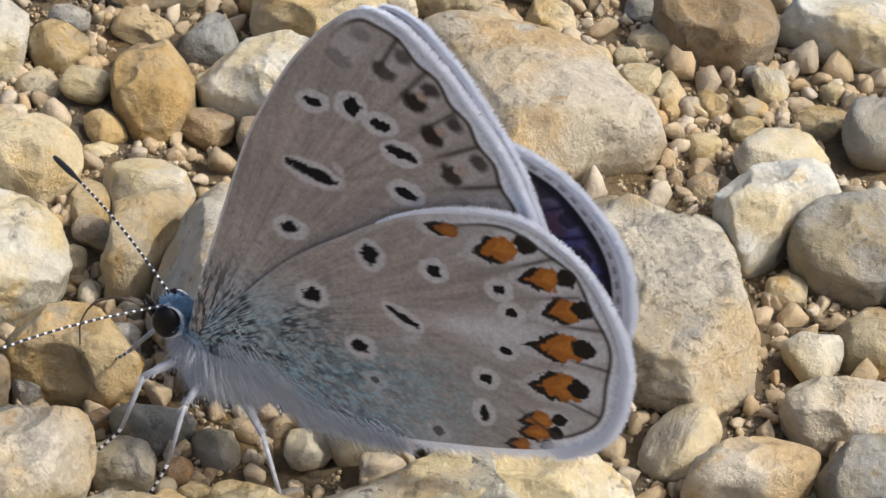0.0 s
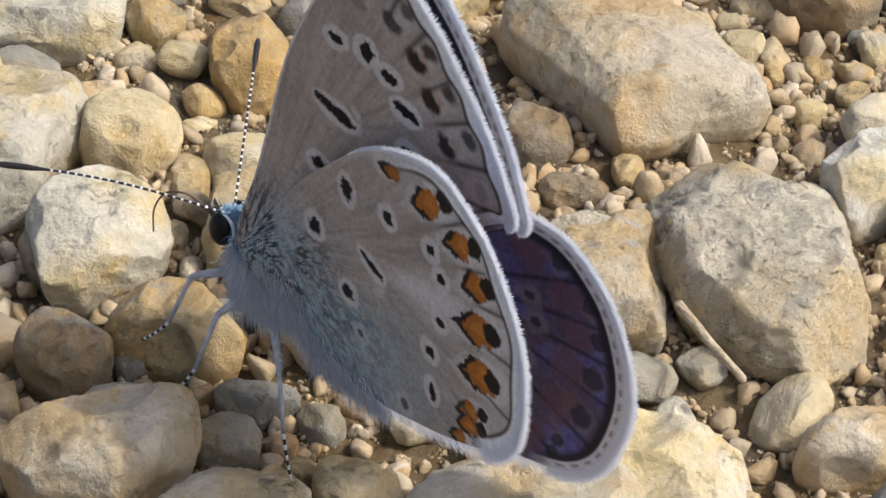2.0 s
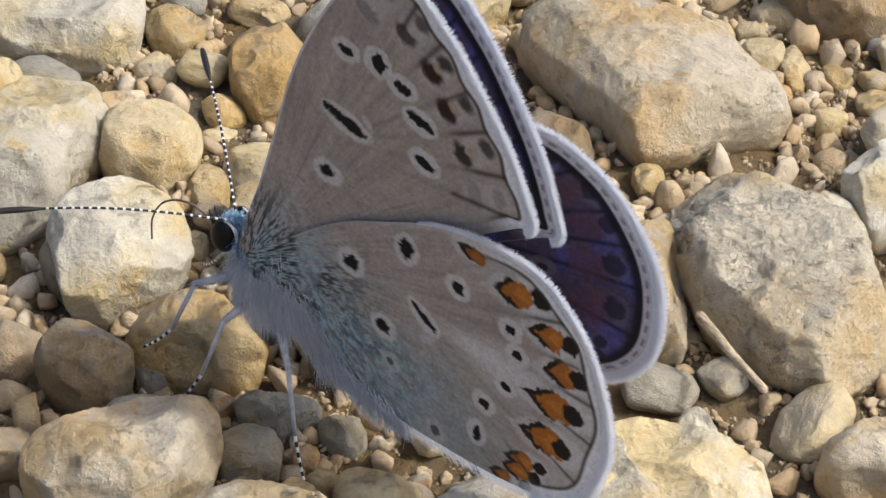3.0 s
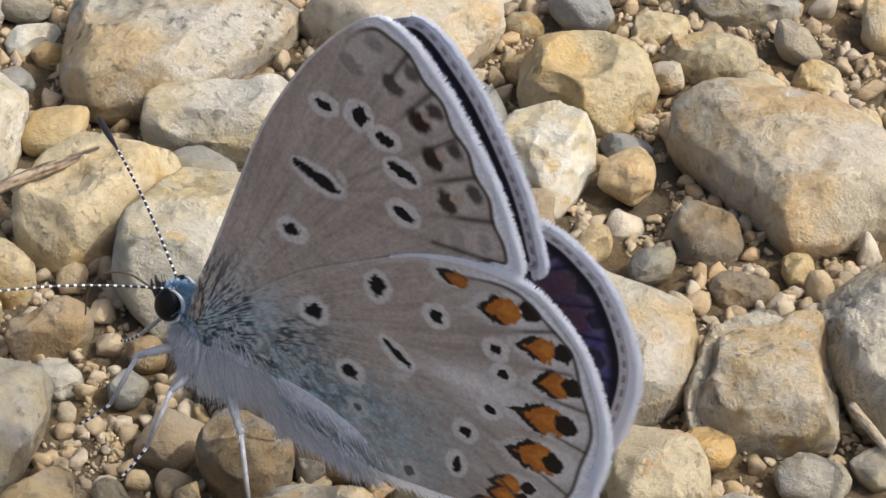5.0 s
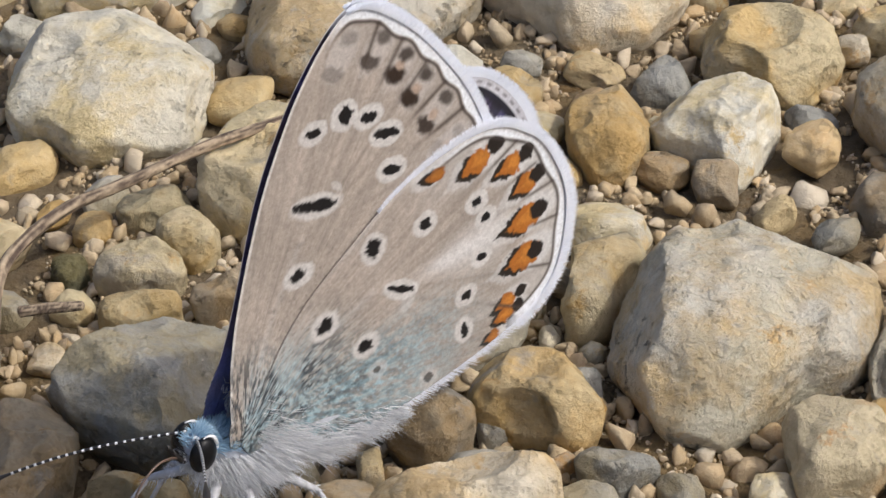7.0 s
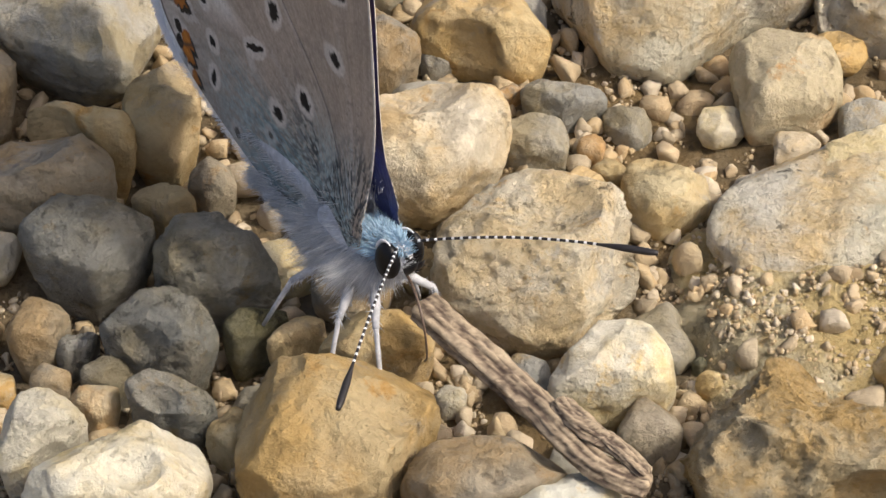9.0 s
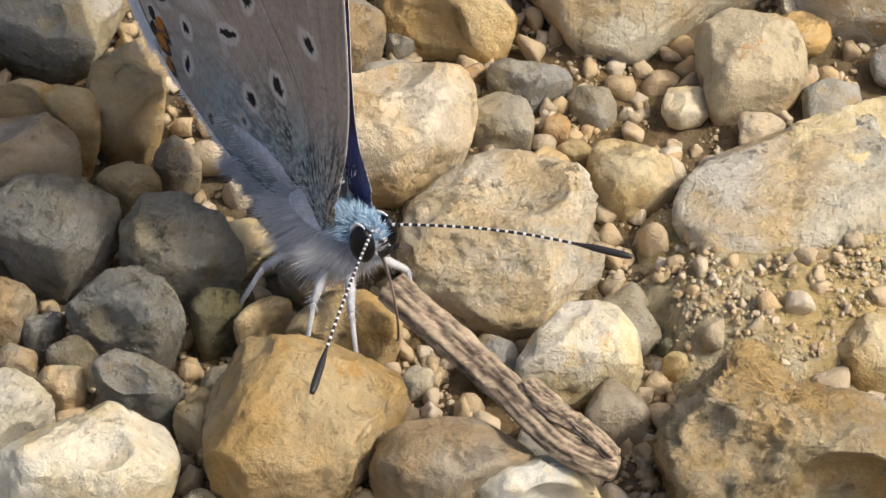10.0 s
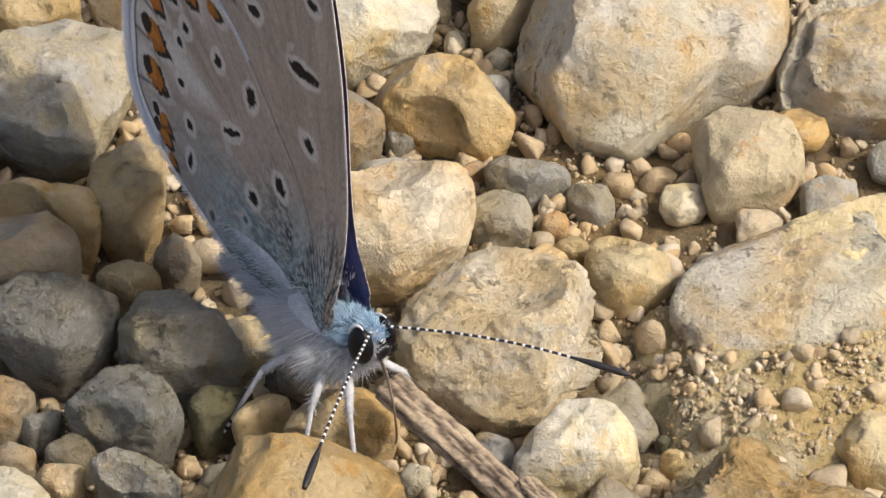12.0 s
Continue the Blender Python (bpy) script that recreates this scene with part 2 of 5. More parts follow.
# ---- ground: one sheet, fine where the stones lie, flat to the horizon ----
def ground_height(x, y):
    near = max(0.0, 1 - max(abs(x + 8), abs(y - 14)) / 90.0)
    p = Vector((x, y, 3.0))
    hollow = math.exp(-((x + 24) ** 2 + (y + 4) ** 2) / 260.0)
    return (-1.9 - 1.5 * hollow + (0.7 * noise.noise(p * 0.11) + 0.5 * noise.noise(p * 0.34) + 0.26 * noise.noise(p * 1.1) + 0.12 * noise.noise(p * 2.7)) * near) * MM


def build_ground():
    fine = [i * 0.6 for i in range(-130, 131)]
    far = [85, 100, 130, 200, 400, 1000, 4000, 20000, 100000, 600000]
    axis = [-v for v in reversed(far)] + fine + far
    xs, ys = [v - 8 for v in axis], [v + 14 for v in axis]
    n = len(axis)
    verts = [(x * MM, y * MM, ground_height(x, y)) for y in ys for x in xs]
    faces = [(j * n + i, j * n + i + 1, (j + 1) * n + i + 1, (j + 1) * n + i) for j in range(n - 1) for i in range(n - 1)]
    tagged(mesh_part("ground", verts, faces, SOIL), "sandy ochre soil between loose limestone gravel", "ground", kind="structure")


build_ground()

# ---- stones ----
WORDS = {
    "y": "yellow ochre limestone pebble with worn rounded edges",
    "w": "pale cream limestone lying loose in the gravel",
    "r": "rough pitted cream limestone with ochre stains",
    "m": "large mottled whitish limestone with dark lichen specks",
    "p": "rosy buff limestone with white quartz flecks",
    "g": "grey angular limestone chip in the gravel",
    "s": "grey stone with pale scuffs, its shade put into the colour",
    "d": "dull brown stone half sunk in soil",
    "b": "brown ochre stone with smooth worn faces",
    "o": "buff stone with an orange rusty stain",
    "k": "dark mossy crumb of stone in the gravel",
    "a": "white sharp-edged limestone block lying loose",
    "e": "crumbling ochre stone with dark hollows",
}
TAKEN = []
LEFT = []
BLOCKY = {"y": 0.46, "w": 0.32, "r": 0.42, "m": 0.32, "p": 0.32, "g": 0.26, "s": 0.24, "d": 0.42, "b": 0.44, "o": 0.42, "k": 0.5, "e": 0.45, "a": 0.22}


def corners_of(outline, most=0.055):
    """The corners of a broken stone: the points of its outline that stand off the straight edges between their neighbours."""
    k = len(outline)
    pts = [np.array((math.cos(2 * math.pi * i / k), math.sin(2 * math.pi * i / k))) * r / 100 for i, r in enumerate(outline)]
    keep = list(range(k))
    while len(keep) > 5:
        worst, at = 9.0, None
        for j in range(len(keep)):
            a, b, c = pts[keep[j - 1]], pts[keep[j]], pts[keep[(j + 1) % len(keep)]]
            e = c - a
            off = abs(e[0] * (b - a)[1] - e[1] * (b - a)[0]) / max(1e-6, np.hypot(*e))
            gap = (keep[(j + 1) % len(keep)] - keep[j - 1]) % k
            if off < worst and gap < k * 0.42:
                worst, at = off, j
        if at is None or worst > most:
            break
        keep.pop(at)
    return [pts[i] for i in keep]


def stone_mesh(name, reach, height, outline, blocky, seed, lumps=1.0, sunk=3.4):
    """A loose stone: a broken block over its outline, with a tilted top, bevelled shoulders, flat breaks and hollow flakes."""
    rng = random.Random(seed)
    cols = 120 if reach > 3.5 else 76 if reach > 1.6 else 40
    soft = 0.4 * min(1.0, max(0.0, (blocky - 0.22) / 0.28))
    corners = corners_of(outline, 0.06 - 0.03 * soft)
    low = max(height * 0.5, sunk)
    turn = 2 * np.pi * np.arange(cols) / cols
    ways = np.stack([np.cos(turn), np.sin(turn)], 1)
    wide = np.full(cols, 9.0)
    for a, b in zip(corners, corners[1:] + corners[:1]):
        e = b - a
        cross = ways[:, 0] * e[1] - ways[:, 1] * e[0]
        with np.errstate(divide="ignore", invalid="ignore"):
            d = (a[0] * e[1] - a[1] * e[0]) / cross
            s = (a[0] * ways[:, 1] - a[1] * ways[:, 0]) / cross
        hit = (np.abs(cross) > 1e-9) & (d > 0) & (s > -1e-6) & (s < 1 + 1e-6)
        wide[hit] = np.minimum(wide[hit], d[hit])
    wide[wide > 2] = 0.8
    wide = reach * wide
    # worn corners
    for _ in range(int(1 + 2 * soft)):
        wide = 0.5 * wide + 0.25 * (np.roll(wide, 1) + np.roll(wide, -1))
    # the section: foot, steep side, shoulder, nearly level top
    half = height * 0.5
    side, shoulder = rng.uniform(0.90, 0.98), rng.uniform(0.74, 0.88)
    knots = np.array([(0.0, -low), (0.62, -low * 0.92), (0.93, -low * 0.35), (1.0, -0.04 * half), (side, half * rng.uniform(0.42, 0.62)), (shoulder, half * rng.uniform(0.86, 0.97)), (0.0, half * 1.08)])
    span = np.concatenate([[0], np.cumsum(np.hypot(np.diff(knots[:, 0]) * reach * 0.75, np.diff(knots[:, 1])))])
    rows = cols // 2
    at = np.linspace(0, span[-1], 10 * rows + 1)
    ring, up = np.interp(at, span, knots[:, 0]), np.interp(at, span, knots[:, 1])
    round_off = int(rows * 10 * (0.015 + 0.075 * soft))
    kernel = np.ones(2 * round_off + 1) / (2 * round_off + 1)
    ring = np.convolve(np.pad(ring, round_off, mode="reflect", reflect_type="odd"), kernel, "valid")
    up = np.convolve(np.pad(up, round_off, mode="edge"), kernel, "valid")
    # few rows under the soil, more above it
    first = np.searchsorted(up, -low * 0.5)
    pick = np.unique(np.concatenate([np.linspace(0, first, rows // 5), np.linspace(first, 10 * rows, rows - rows // 5)[1:]]).astype(int))
    ring, up = np.clip(ring[pick], 0, None), up[pick]
    ring[0] = ring[-1] = 0.004
    rows = len(pick) - 1
    flat = ways * wide[:, None]
    pts = np.concatenate([np.concatenate([flat * r, np.full((cols, 1), h)], 1) for r, h in zip(ring, up)])
    lean, tip = rng.uniform(0, 6.28), rng.uniform(0.03, 0.16)
    high = np.clip(pts[:, 2] / half, 0, 1)
    pts[:, 2] += high * tip * (pts[:, 0] * math.cos(lean) + pts[:, 1] * math.sin(lean))
    pts[:, :2] += np.outer(high, np.array((math.cos(lean + 2), math.sin(lean + 2)))) * reach * rng.uniform(0.0, 0.10)
    # flat breaks: large shoulders, sides, then chips along the edges
    start = rng.uniform(0, 2 * math.pi)
    for cut in range(15):
        if cut == 0:
            az, el, share = rng.uniform(0, 6.28), rng.uniform(1.05, 1.35), rng.uniform(0.78, 0.92)
        elif cut < 4:
            az, el, share = start + cut * 2.1 + rng.uniform(-0.6, 0.6), rng.uniform(0.45, 0.95), rng.uniform(0.70, 0.90)
        elif cut < 7:
            az, el, share = start + 0.6 + cut * 2.1 + rng.uniform(-0.6, 0.6), rng.uniform(-0.05, 0.30), rng.uniform(0.88, 0.97)
        else:
            az, el, share = rng.uniform(0, 6.28), rng.uniform(0.1, 1.2), rng.uniform(0.93, 0.985)
        n = np.array((math.cos(az) * math.cos(el), math.sin(az) * math.cos(el), math.sin(el)))
        reachable = pts @ n
        over = np.maximum(reachable - reachable.max() * share, 0)
        pts = pts - np.outer(over, n) * (1.0 - 0.25 * soft)
    size = min(reach, 4.5)
    # hollow flakes broken out of the faces
    for _ in range(int(9 * lumps)):
        i, k = rng.randrange(rows // 3, rows - 3), rng.randrange(cols)
        p, q, r = pts[i * cols + k], pts[(i + 2) * cols + k], pts[i * cols + (k + 2) % cols]
        d = np.cross(r - p, q - p)
        if np.linalg.norm(d) < 1e-9:
            continue
        d = d / np.linalg.norm(d) + np.array([rng.gauss(0, 0.2) for _ in range(3)])
        d /= np.linalg.norm(d)
        wide_flake = size * rng.uniform(0.2, 0.8)
        centre = p + d * (wide_flake - size * rng.uniform(0.02, 0.07) * min(1.6, lumps))
        away = pts - centre
        far = np.linalg.norm(away, axis=1)
        push = (far < wide_flake) & (pts[:, 2] > -0.4 * low)
        pts[push] = centre + away[push] / far[push][:, None] * (0.1 * far[push] + 0.9 * wide_flake)[:, None]
    off = Vector((seed * 3.7 % 91, seed * 1.3 % 57, seed * 0.7 % 33))
    pts = [Vector(p) for p in pts.tolist()]
    pitted = max(0.0, lumps - 1.0)
    knobs = 0.12 if lumps > 2 else 0.0
    for p in pts:
        d = p.normalized()
        q = p * (1 / size)
        ridge = 0.5 - abs(noise.noise(q * 3.1 + off))
        crack = max(0.0, 0.10 - abs(noise.noise(q * 2.2 - off))) * 10
        grit = noise.noise(q * 8 + off)
        p += d * size * lumps * (0.020 * noise.noise(q * 1.3 + off) + 0.026 * ridge + 0.016 * grit + 0.013 * noise.noise(q * 22 + off) - 0.008 * crack)
        if knobs:
            p += d * size * knobs * (noise.noise(q * 2.4 + off) + 0.5 * abs(noise.noise(q * 5.2 + off)))
        if pitted and grit > 0.12:
            p -= d * size * min(0.7, pitted) * 0.055 * min(1.0, (grit - 0.12) * 5)
    # the two poles are single points
    verts = [sum(pts[:cols], Vector()) / cols * MM] + [p * MM for p in pts[cols:rows * cols]] + [sum(pts[rows * cols:], Vector()) / cols * MM]
    last = len(verts) - 1
    faces = [(0, 1 + (i + 1) % cols, 1 + i) for i in range(cols)]
    faces += [(1 + j * cols + i, 1 + j * cols + (i + 1) % cols, 1 + (j + 1) * cols + (i + 1) % cols, 1 + (j + 1) * cols + i) for j in range(rows - 2) for i in range(cols)]
    faces += [(1 + (rows - 2) * cols + i, 1 + (rows - 2) * cols + (i + 1) % cols, last) for i in range(cols)]
    me = bpy.data.meshes.new(name)
    me.from_pydata(verts, [], faces)
    me.polygons.foreach_set("use_smooth", [True] * len(me.polygons))
    return me


def stone(tone, x, y, z, reach, height, outline):
    seed = len(TAKEN) + 11
    # grey stones on the shadowed left take the shade-darkened copy
    if tone == "g" and x < -16 and y < 4:
        tone = "s"
    if tone == "r":
        height *= 0.8
    bank = math.hypot(x - 5.1, y + 0.4) < 0.3
    if bank:
        height, z = height * 0.42, z - 0.5
    if math.hypot(x - 8.6, y - 2.3) < 0.3:
        height, z = height * 0.75, z - 0.5
    me = stone_mesh("stone", reach * 1.12, height * 1.24, outline, BLOCKY[tone], seed, {"r": 1.7, "e": 2.7, "s": 1.35}.get(tone, 1.0), 4.2 + z)
    me.materials.append(STONE[tone])
    ob = new("stone", me)
    ob.location = (x * MM, y * MM, z * MM)
    tagged(ob, WORDS[tone], "stone", "loose stones on the ground")
    take(x, y, reach, outline)
    return ob


CELLS = {}


def take(x, y, reach, outline):
    TAKEN.append((x, y, reach, outline))
    far = reach + 3
    for i in range(int((x - far) // 4), int((x + far) // 4) + 1):
        for j in range(int((y - far) // 4), int((y + far) // 4) + 1):
            CELLS.setdefault((i, j), []).append((x, y, reach, outline))


def free(x, y, r, slack=0.8):
    for sx, sy, reach, outline in CELLS.get((int(x // 4), int(y // 4)), ()):
        dx, dy = x - sx, y - sy
        d = math.hypot(dx, dy)
        if d < reach + r:
            a = math.atan2(dy, dx) % (2 * math.pi)
            if d < reach * outline[int(a / (2 * math.pi) * len(outline) + 0.5) % len(outline)] / 100 + r * slack:
                return False
    return True


stone('p', 7.4, 30.9, 0.0, 7.23, 4.03, (75, 60, 57, 54, 60, 68, 83, 100, 65, 53, 51, 56, 75, 73, 69, 96))
stone('r', 13.8, 16.1, 0.0, 7.09, 5.55, (57, 55, 56, 66, 82, 100, 92, 68, 57, 54, 57, 62, 79, 100, 96, 62))
stone('w', 8.6, 2.3, 0.0, 5.74, 2.85, (96, 95, 66, 53, 47, 44, 48, 58, 85, 100, 63, 43, 37, 38, 46, 70))
stone('a', 19.7, 24.1, 0.0, 4.22, 2.61, (62, 93, 100, 60, 47, 44, 48, 62, 71, 70, 77, 92, 56, 34, 33, 40))
stone('g', 23.4, 21.9, 0.0, 3.12, 2.29, (90, 86, 96, 98, 86, 81, 83, 85, 98, 100, 92, 84, 84, 91, 89, 89))
stone('y', 20.2, 19.7, -1.5, 0.96, 0.78, (95, 100, 79, 75, 83, 97, 96, 99, 91, 93, 82, 85, 88, 84, 94, 99))
stone('y', 24.1, 15.8, -0.8, 1.84, 1.40, (83, 81, 95, 87, 81, 88, 92, 97, 83, 84, 100, 85, 82, 84, 92, 99))
stone('p', 18.7, 5.1, 0.0, 3.07, 1.79, (76, 89, 87, 62, 47, 44, 47, 55, 77, 100, 75, 55, 50, 52, 59, 62))
stone('g', 23.8, 5.3, 0.0, 2.42, 1.90, (82, 88, 85, 87, 78, 69, 72, 78, 100, 94, 93, 71, 65, 69, 88, 90))
stone('y', 20.9, 5.3, -1.5, 0.89, 0.81, (81, 85, 74, 76, 92, 88, 74, 74, 88, 87, 100, 76, 69, 73, 93, 90))
stone('p', 22.4, 9.8, 0.0, 2.43, 1.34, (92, 96, 82, 61, 56, 59, 69, 82, 100, 86, 86, 64, 58, 61, 76, 77))
stone('d', 16.6, 40.4, 0.0, 3.63, 1.57, (76, 77, 86, 60, 52, 53, 64, 100, 84, 69, 62, 60, 61, 72, 75, 79))
stone('a', 23.8, 41.8, 0.0, 4.54, 1.66, (74, 80, 76, 54, 47, 49, 60, 90, 100, 71, 60, 53, 55, 61, 73, 80))
stone('y', 7.9, 41.1, -1.5, 1.53, 1.01, (72, 73, 85, 76, 80, 100, 86, 87, 80, 71, 75, 74, 86, 92, 89, 85))
stone('y', 12.8, 36.0, -1.5, 1.44, 1.01, (74, 72, 83, 89, 87, 100, 83, 82, 75, 73, 82, 87, 90, 94, 82, 84))
stone('y', 14.3, 35.1, -1.5, 1.67, 0.69, (44, 49, 50, 62, 100, 88, 58, 42, 38, 40, 51, 66, 98, 90, 56, 45))
stone('o', 13.5, 32.8, -1.5, 0.84, 0.45, (91, 82, 66, 63, 70, 80, 74, 79, 100, 80, 77, 70, 62, 65, 80, 86))
stone('y', 16.3, 34.6, -1.5, 0.97, 0.67, (77, 66, 60, 65, 83, 95, 90, 100, 78, 63, 61, 69, 88, 86, 99, 93))
stone('y', 18.4, 34.5, -1.5, 1.09, 0.56, (82, 76, 59, 55, 61, 73, 78, 100, 73, 62, 62, 73, 66, 66, 77, 84))
stone('y', 12.1, 38.3, -1.5, 0.80, 0.41, (100, 95, 76, 73, 82, 76, 78, 95, 98, 89, 95, 75, 67, 69, 86, 94))
stone('y', 10.4, 38.0, -1.5, 0.97, 0.56, (86, 91, 73, 70, 78, 87, 86, 100, 87, 74, 75, 86, 76, 78, 97, 90))
stone('g', 19.4, 30.9, -1.5, 1.33, 0.84, (87, 85, 80, 89, 84, 78, 84, 88, 86, 100, 84, 82, 76, 80, 100, 87))
stone('y', 22.1, 33.9, -1.5, 1.80, 0.78, (87, 100, 73, 58, 55, 62, 67, 69, 85, 95, 79, 61, 57, 62, 61, 66))
stone('o', 16.2, 27.2, -1.5, 0.97, 0.78, (71, 86, 100, 84, 83, 86, 80, 86, 79, 72, 76, 96, 99, 80, 77, 68))
stone('g', 18.7, 37.8, -1.5, 0.87, 0.34, (97, 71, 59, 57, 47, 44, 48, 64, 100, 66, 55, 55, 56, 49, 50, 61))
stone('y', 22.5, 36.8, -1.5, 0.70, 0.45, (87, 71, 68, 78, 80, 73, 78, 100, 79, 67, 67, 79, 86, 73, 74, 88))
stone('y', 13.1, 40.1, -1.5, 1.35, 0.67, (71, 58, 56, 64, 67, 64, 72, 100, 76, 62, 61, 54, 55, 65, 98, 89))
stone('w', 16.1, 30.7, -1.5, 1.07, 0.73, (69, 85, 91, 83, 88, 82, 82, 86, 71, 69, 79, 100, 89, 93, 75, 66))
stone('w', -20.9, 20.9, 0.0, 5.65, 3.65, (45, 60, 80, 89, 76, 74, 68, 59, 52, 55, 64, 76, 100, 75, 58, 40))
stone('w', -21.6, 32.3, 0.0, 4.15, 1.77, (84, 85, 100, 65, 53, 51, 58, 81, 98, 96, 71, 59, 55, 61, 73, 88))
stone('y', -15.5, 22.8, 0.0, 2.42, 1.85, (97, 92, 84, 90, 90, 100, 98, 98, 89, 95, 90, 91, 90, 93, 94, 100))
stone('y', -16.9, 30.7, -1.5, 1.34, 0.89, (72, 70, 81, 76, 78, 96, 85, 80, 80, 80, 81, 72, 75, 79, 100, 87))
stone('y', -16.5, 33.5, -0.8, 1.61, 1.12, (95, 84, 86, 82, 84, 100, 91, 96, 93, 84, 89, 83, 85, 96, 89, 97))
stone('b', -10.8, 29.4, 0.0, 3.14, 2.01, (63, 59, 64, 79, 100, 89, 74, 66, 62, 60, 67, 77, 97, 93, 76, 64))
stone('y', -12.3, 21.0, -1.5, 1.74, 1.07, (53, 55, 69, 80, 100, 92, 78, 61, 57, 57, 62, 80, 97, 93, 76, 60))
stone('y', -9.1, 16.9, 0.0, 3.07, 2.29, (34, 58, 83, 86, 86, 76, 58, 45, 42, 46, 61, 100, 93, 63, 39, 32))
stone('y', -12.1, 16.8, -1.5, 1.07, 0.55, (45, 46, 54, 69, 81, 100, 67, 58, 50, 46, 50, 65, 92, 86, 79, 53))
stone('p', -11.0, 14.3, -1.5, 0.70, 0.55, (73, 67, 63, 70, 94, 88, 74, 74, 66, 63, 71, 80, 82, 100, 76, 69))
stone('w', -8.9, 13.7, -1.5, 0.63, 0.45, (83, 100, 82, 75, 80, 76, 69, 73, 92, 89, 87, 83, 69, 68, 78, 81))
stone('w', -15.2, 14.5, 0.0, 3.65, 3.02, (87, 82, 86, 82, 85, 97, 91, 78, 78, 76, 83, 100, 92, 80, 76, 84))
stone('d', -17.4, 14.1, -0.8, 1.47, 1.29, (77, 64, 63, 70, 75, 97, 95, 97, 77, 65, 64, 72, 74, 90, 100, 94))
stone('b', -10.5, 8.6, 0.0, 3.15, 2.07, (91, 65, 58, 52, 55, 65, 73, 92, 94, 80, 53, 43, 42, 53, 89, 100))
stone('d', -15.0, 6.5, 0.0, 2.23, 1.62, (98, 81, 60, 54, 55, 65, 89, 100, 83, 71, 63, 59, 66, 73, 79, 85))
stone('p', -11.7, 0.4, 0.0, 4.08, 3.04, (80, 87, 95, 87, 64, 55, 53, 59, 91, 100, 87, 73, 67, 70, 67, 68))
stone('b', -16.9, 4.5, -1.5, 1.32, 0.69, (39, 37, 41, 56, 100, 70, 62, 57, 44, 41, 45, 59, 83, 74, 78, 49))
stone('g', -6.5, 5.3, -0.8, 1.90, 0.95, (100, 72, 51, 45, 47, 52, 57, 68, 83, 75, 62, 48, 44, 48, 51, 62))
stone('g', -7.2, 2.6, -0.8, 1.46, 0.95, (93, 94, 68, 61, 62, 64, 77, 92, 86, 90, 77, 62, 60, 61, 70, 100))
stone('g', -3.6, 4.7, -1.5, 1.24, 1.06, (83, 70, 65, 60, 59, 69, 100, 88, 74, 59, 57, 63, 68, 82, 83, 77))
stone('o', -4.9, 3.2, -1.5, 0.66, 0.59, (77, 85, 91, 78, 79, 90, 81, 85, 87, 82, 90, 82, 74, 79, 100, 83))
stone('o', -8.8, 5.8, -1.5, 0.77, 0.67, (50, 74, 82, 78, 87, 58, 44, 41, 44, 58, 100, 87, 76, 51, 43, 42))
stone('g', -12.2, 7.7, -1.5, 0.78, 0.50, (100, 82, 57, 50, 51, 62, 88, 84, 95, 75, 70, 69, 56, 54, 61, 85))
stone('m', -2.1, 14.1, 0.0, 6.58, 5.50, (85, 90, 99, 95, 81, 76, 76, 74, 81, 89, 92, 100, 95, 68, 56, 73))
stone('o', 2.6, 7.0, 0.0, 2.67, 2.20, (87, 83, 81, 81, 82, 85, 89, 89, 71, 68, 81, 100, 83, 77, 81, 82))
stone('a', -5.4, 30.3, 0.0, 3.50, 2.46, (72, 82, 80, 87, 67, 62, 67, 74, 100, 81, 63, 55, 57, 97, 78, 69))
stone('w', -12.7, 25.4, -1.5, 0.93, 0.48, (73, 100, 76, 68, 72, 59, 56, 62, 84, 83, 83, 71, 59, 57, 65, 65))
stone('r', 6.6, 14.1, 0.0, 3.68, 3.04, (77, 87, 97, 88, 84, 90, 96, 82, 77, 85, 100, 88, 87, 95, 96, 80))
stone('d', 3.2, 26.3, -0.8, 1.94, 1.36, (90, 75, 74, 85, 90, 89, 94, 89, 94, 84, 82, 83, 84, 82, 96, 100))
stone('d', 5.4, 22.6, -1.5, 1.70, 0.78, (89, 100, 60, 48, 46, 52, 72, 90, 88, 80, 77, 56, 50, 52, 64, 92))
stone('y', -3.7, 37.9, 0.0, 3.59, 2.29, (94, 94, 84, 74, 77, 87, 87, 95, 100, 97, 66, 62, 82, 97, 92, 86))
stone('y', -0.8, 45.4, -1.5, 1.63, 0.84, (100, 92, 99, 79, 73, 78, 78, 78, 93, 94, 98, 81, 79, 73, 71, 80))
stone('y', 2.4, 42.1, -0.8, 2.44, 1.12, (86, 78, 70, 71, 65, 70, 82, 81, 95, 88, 67, 61, 64, 67, 77, 100))
stone('g', 3.8, 48.1, -0.8, 2.82, 1.12, (91, 92, 96, 65, 56, 56, 67, 84, 100, 95, 83, 66, 63, 61, 67, 90))
stone('p', -13.9, 42.7, 0.0, 6.02, 2.57, (79, 83, 92, 65, 54, 54, 62, 91, 100, 73, 63, 63, 73, 71, 73, 75))
stone('g', -11.5, 44.2, -1.5, 0.75, 0.43, (89, 88, 75, 75, 88, 85, 82, 93, 91, 80, 82, 84, 75, 79, 100, 89))
stone('y', -8.0, 45.0, -1.5, 1.15, 0.64, (83, 82, 95, 82, 78, 87, 83, 85, 96, 90, 84, 77, 83, 81, 86, 100))
stone('m', -25.9, 38.9, 0.0, 7.63, 3.58, (64, 85, 100, 74, 61, 60, 69, 74, 67, 70, 84, 89, 76, 69, 55, 54))
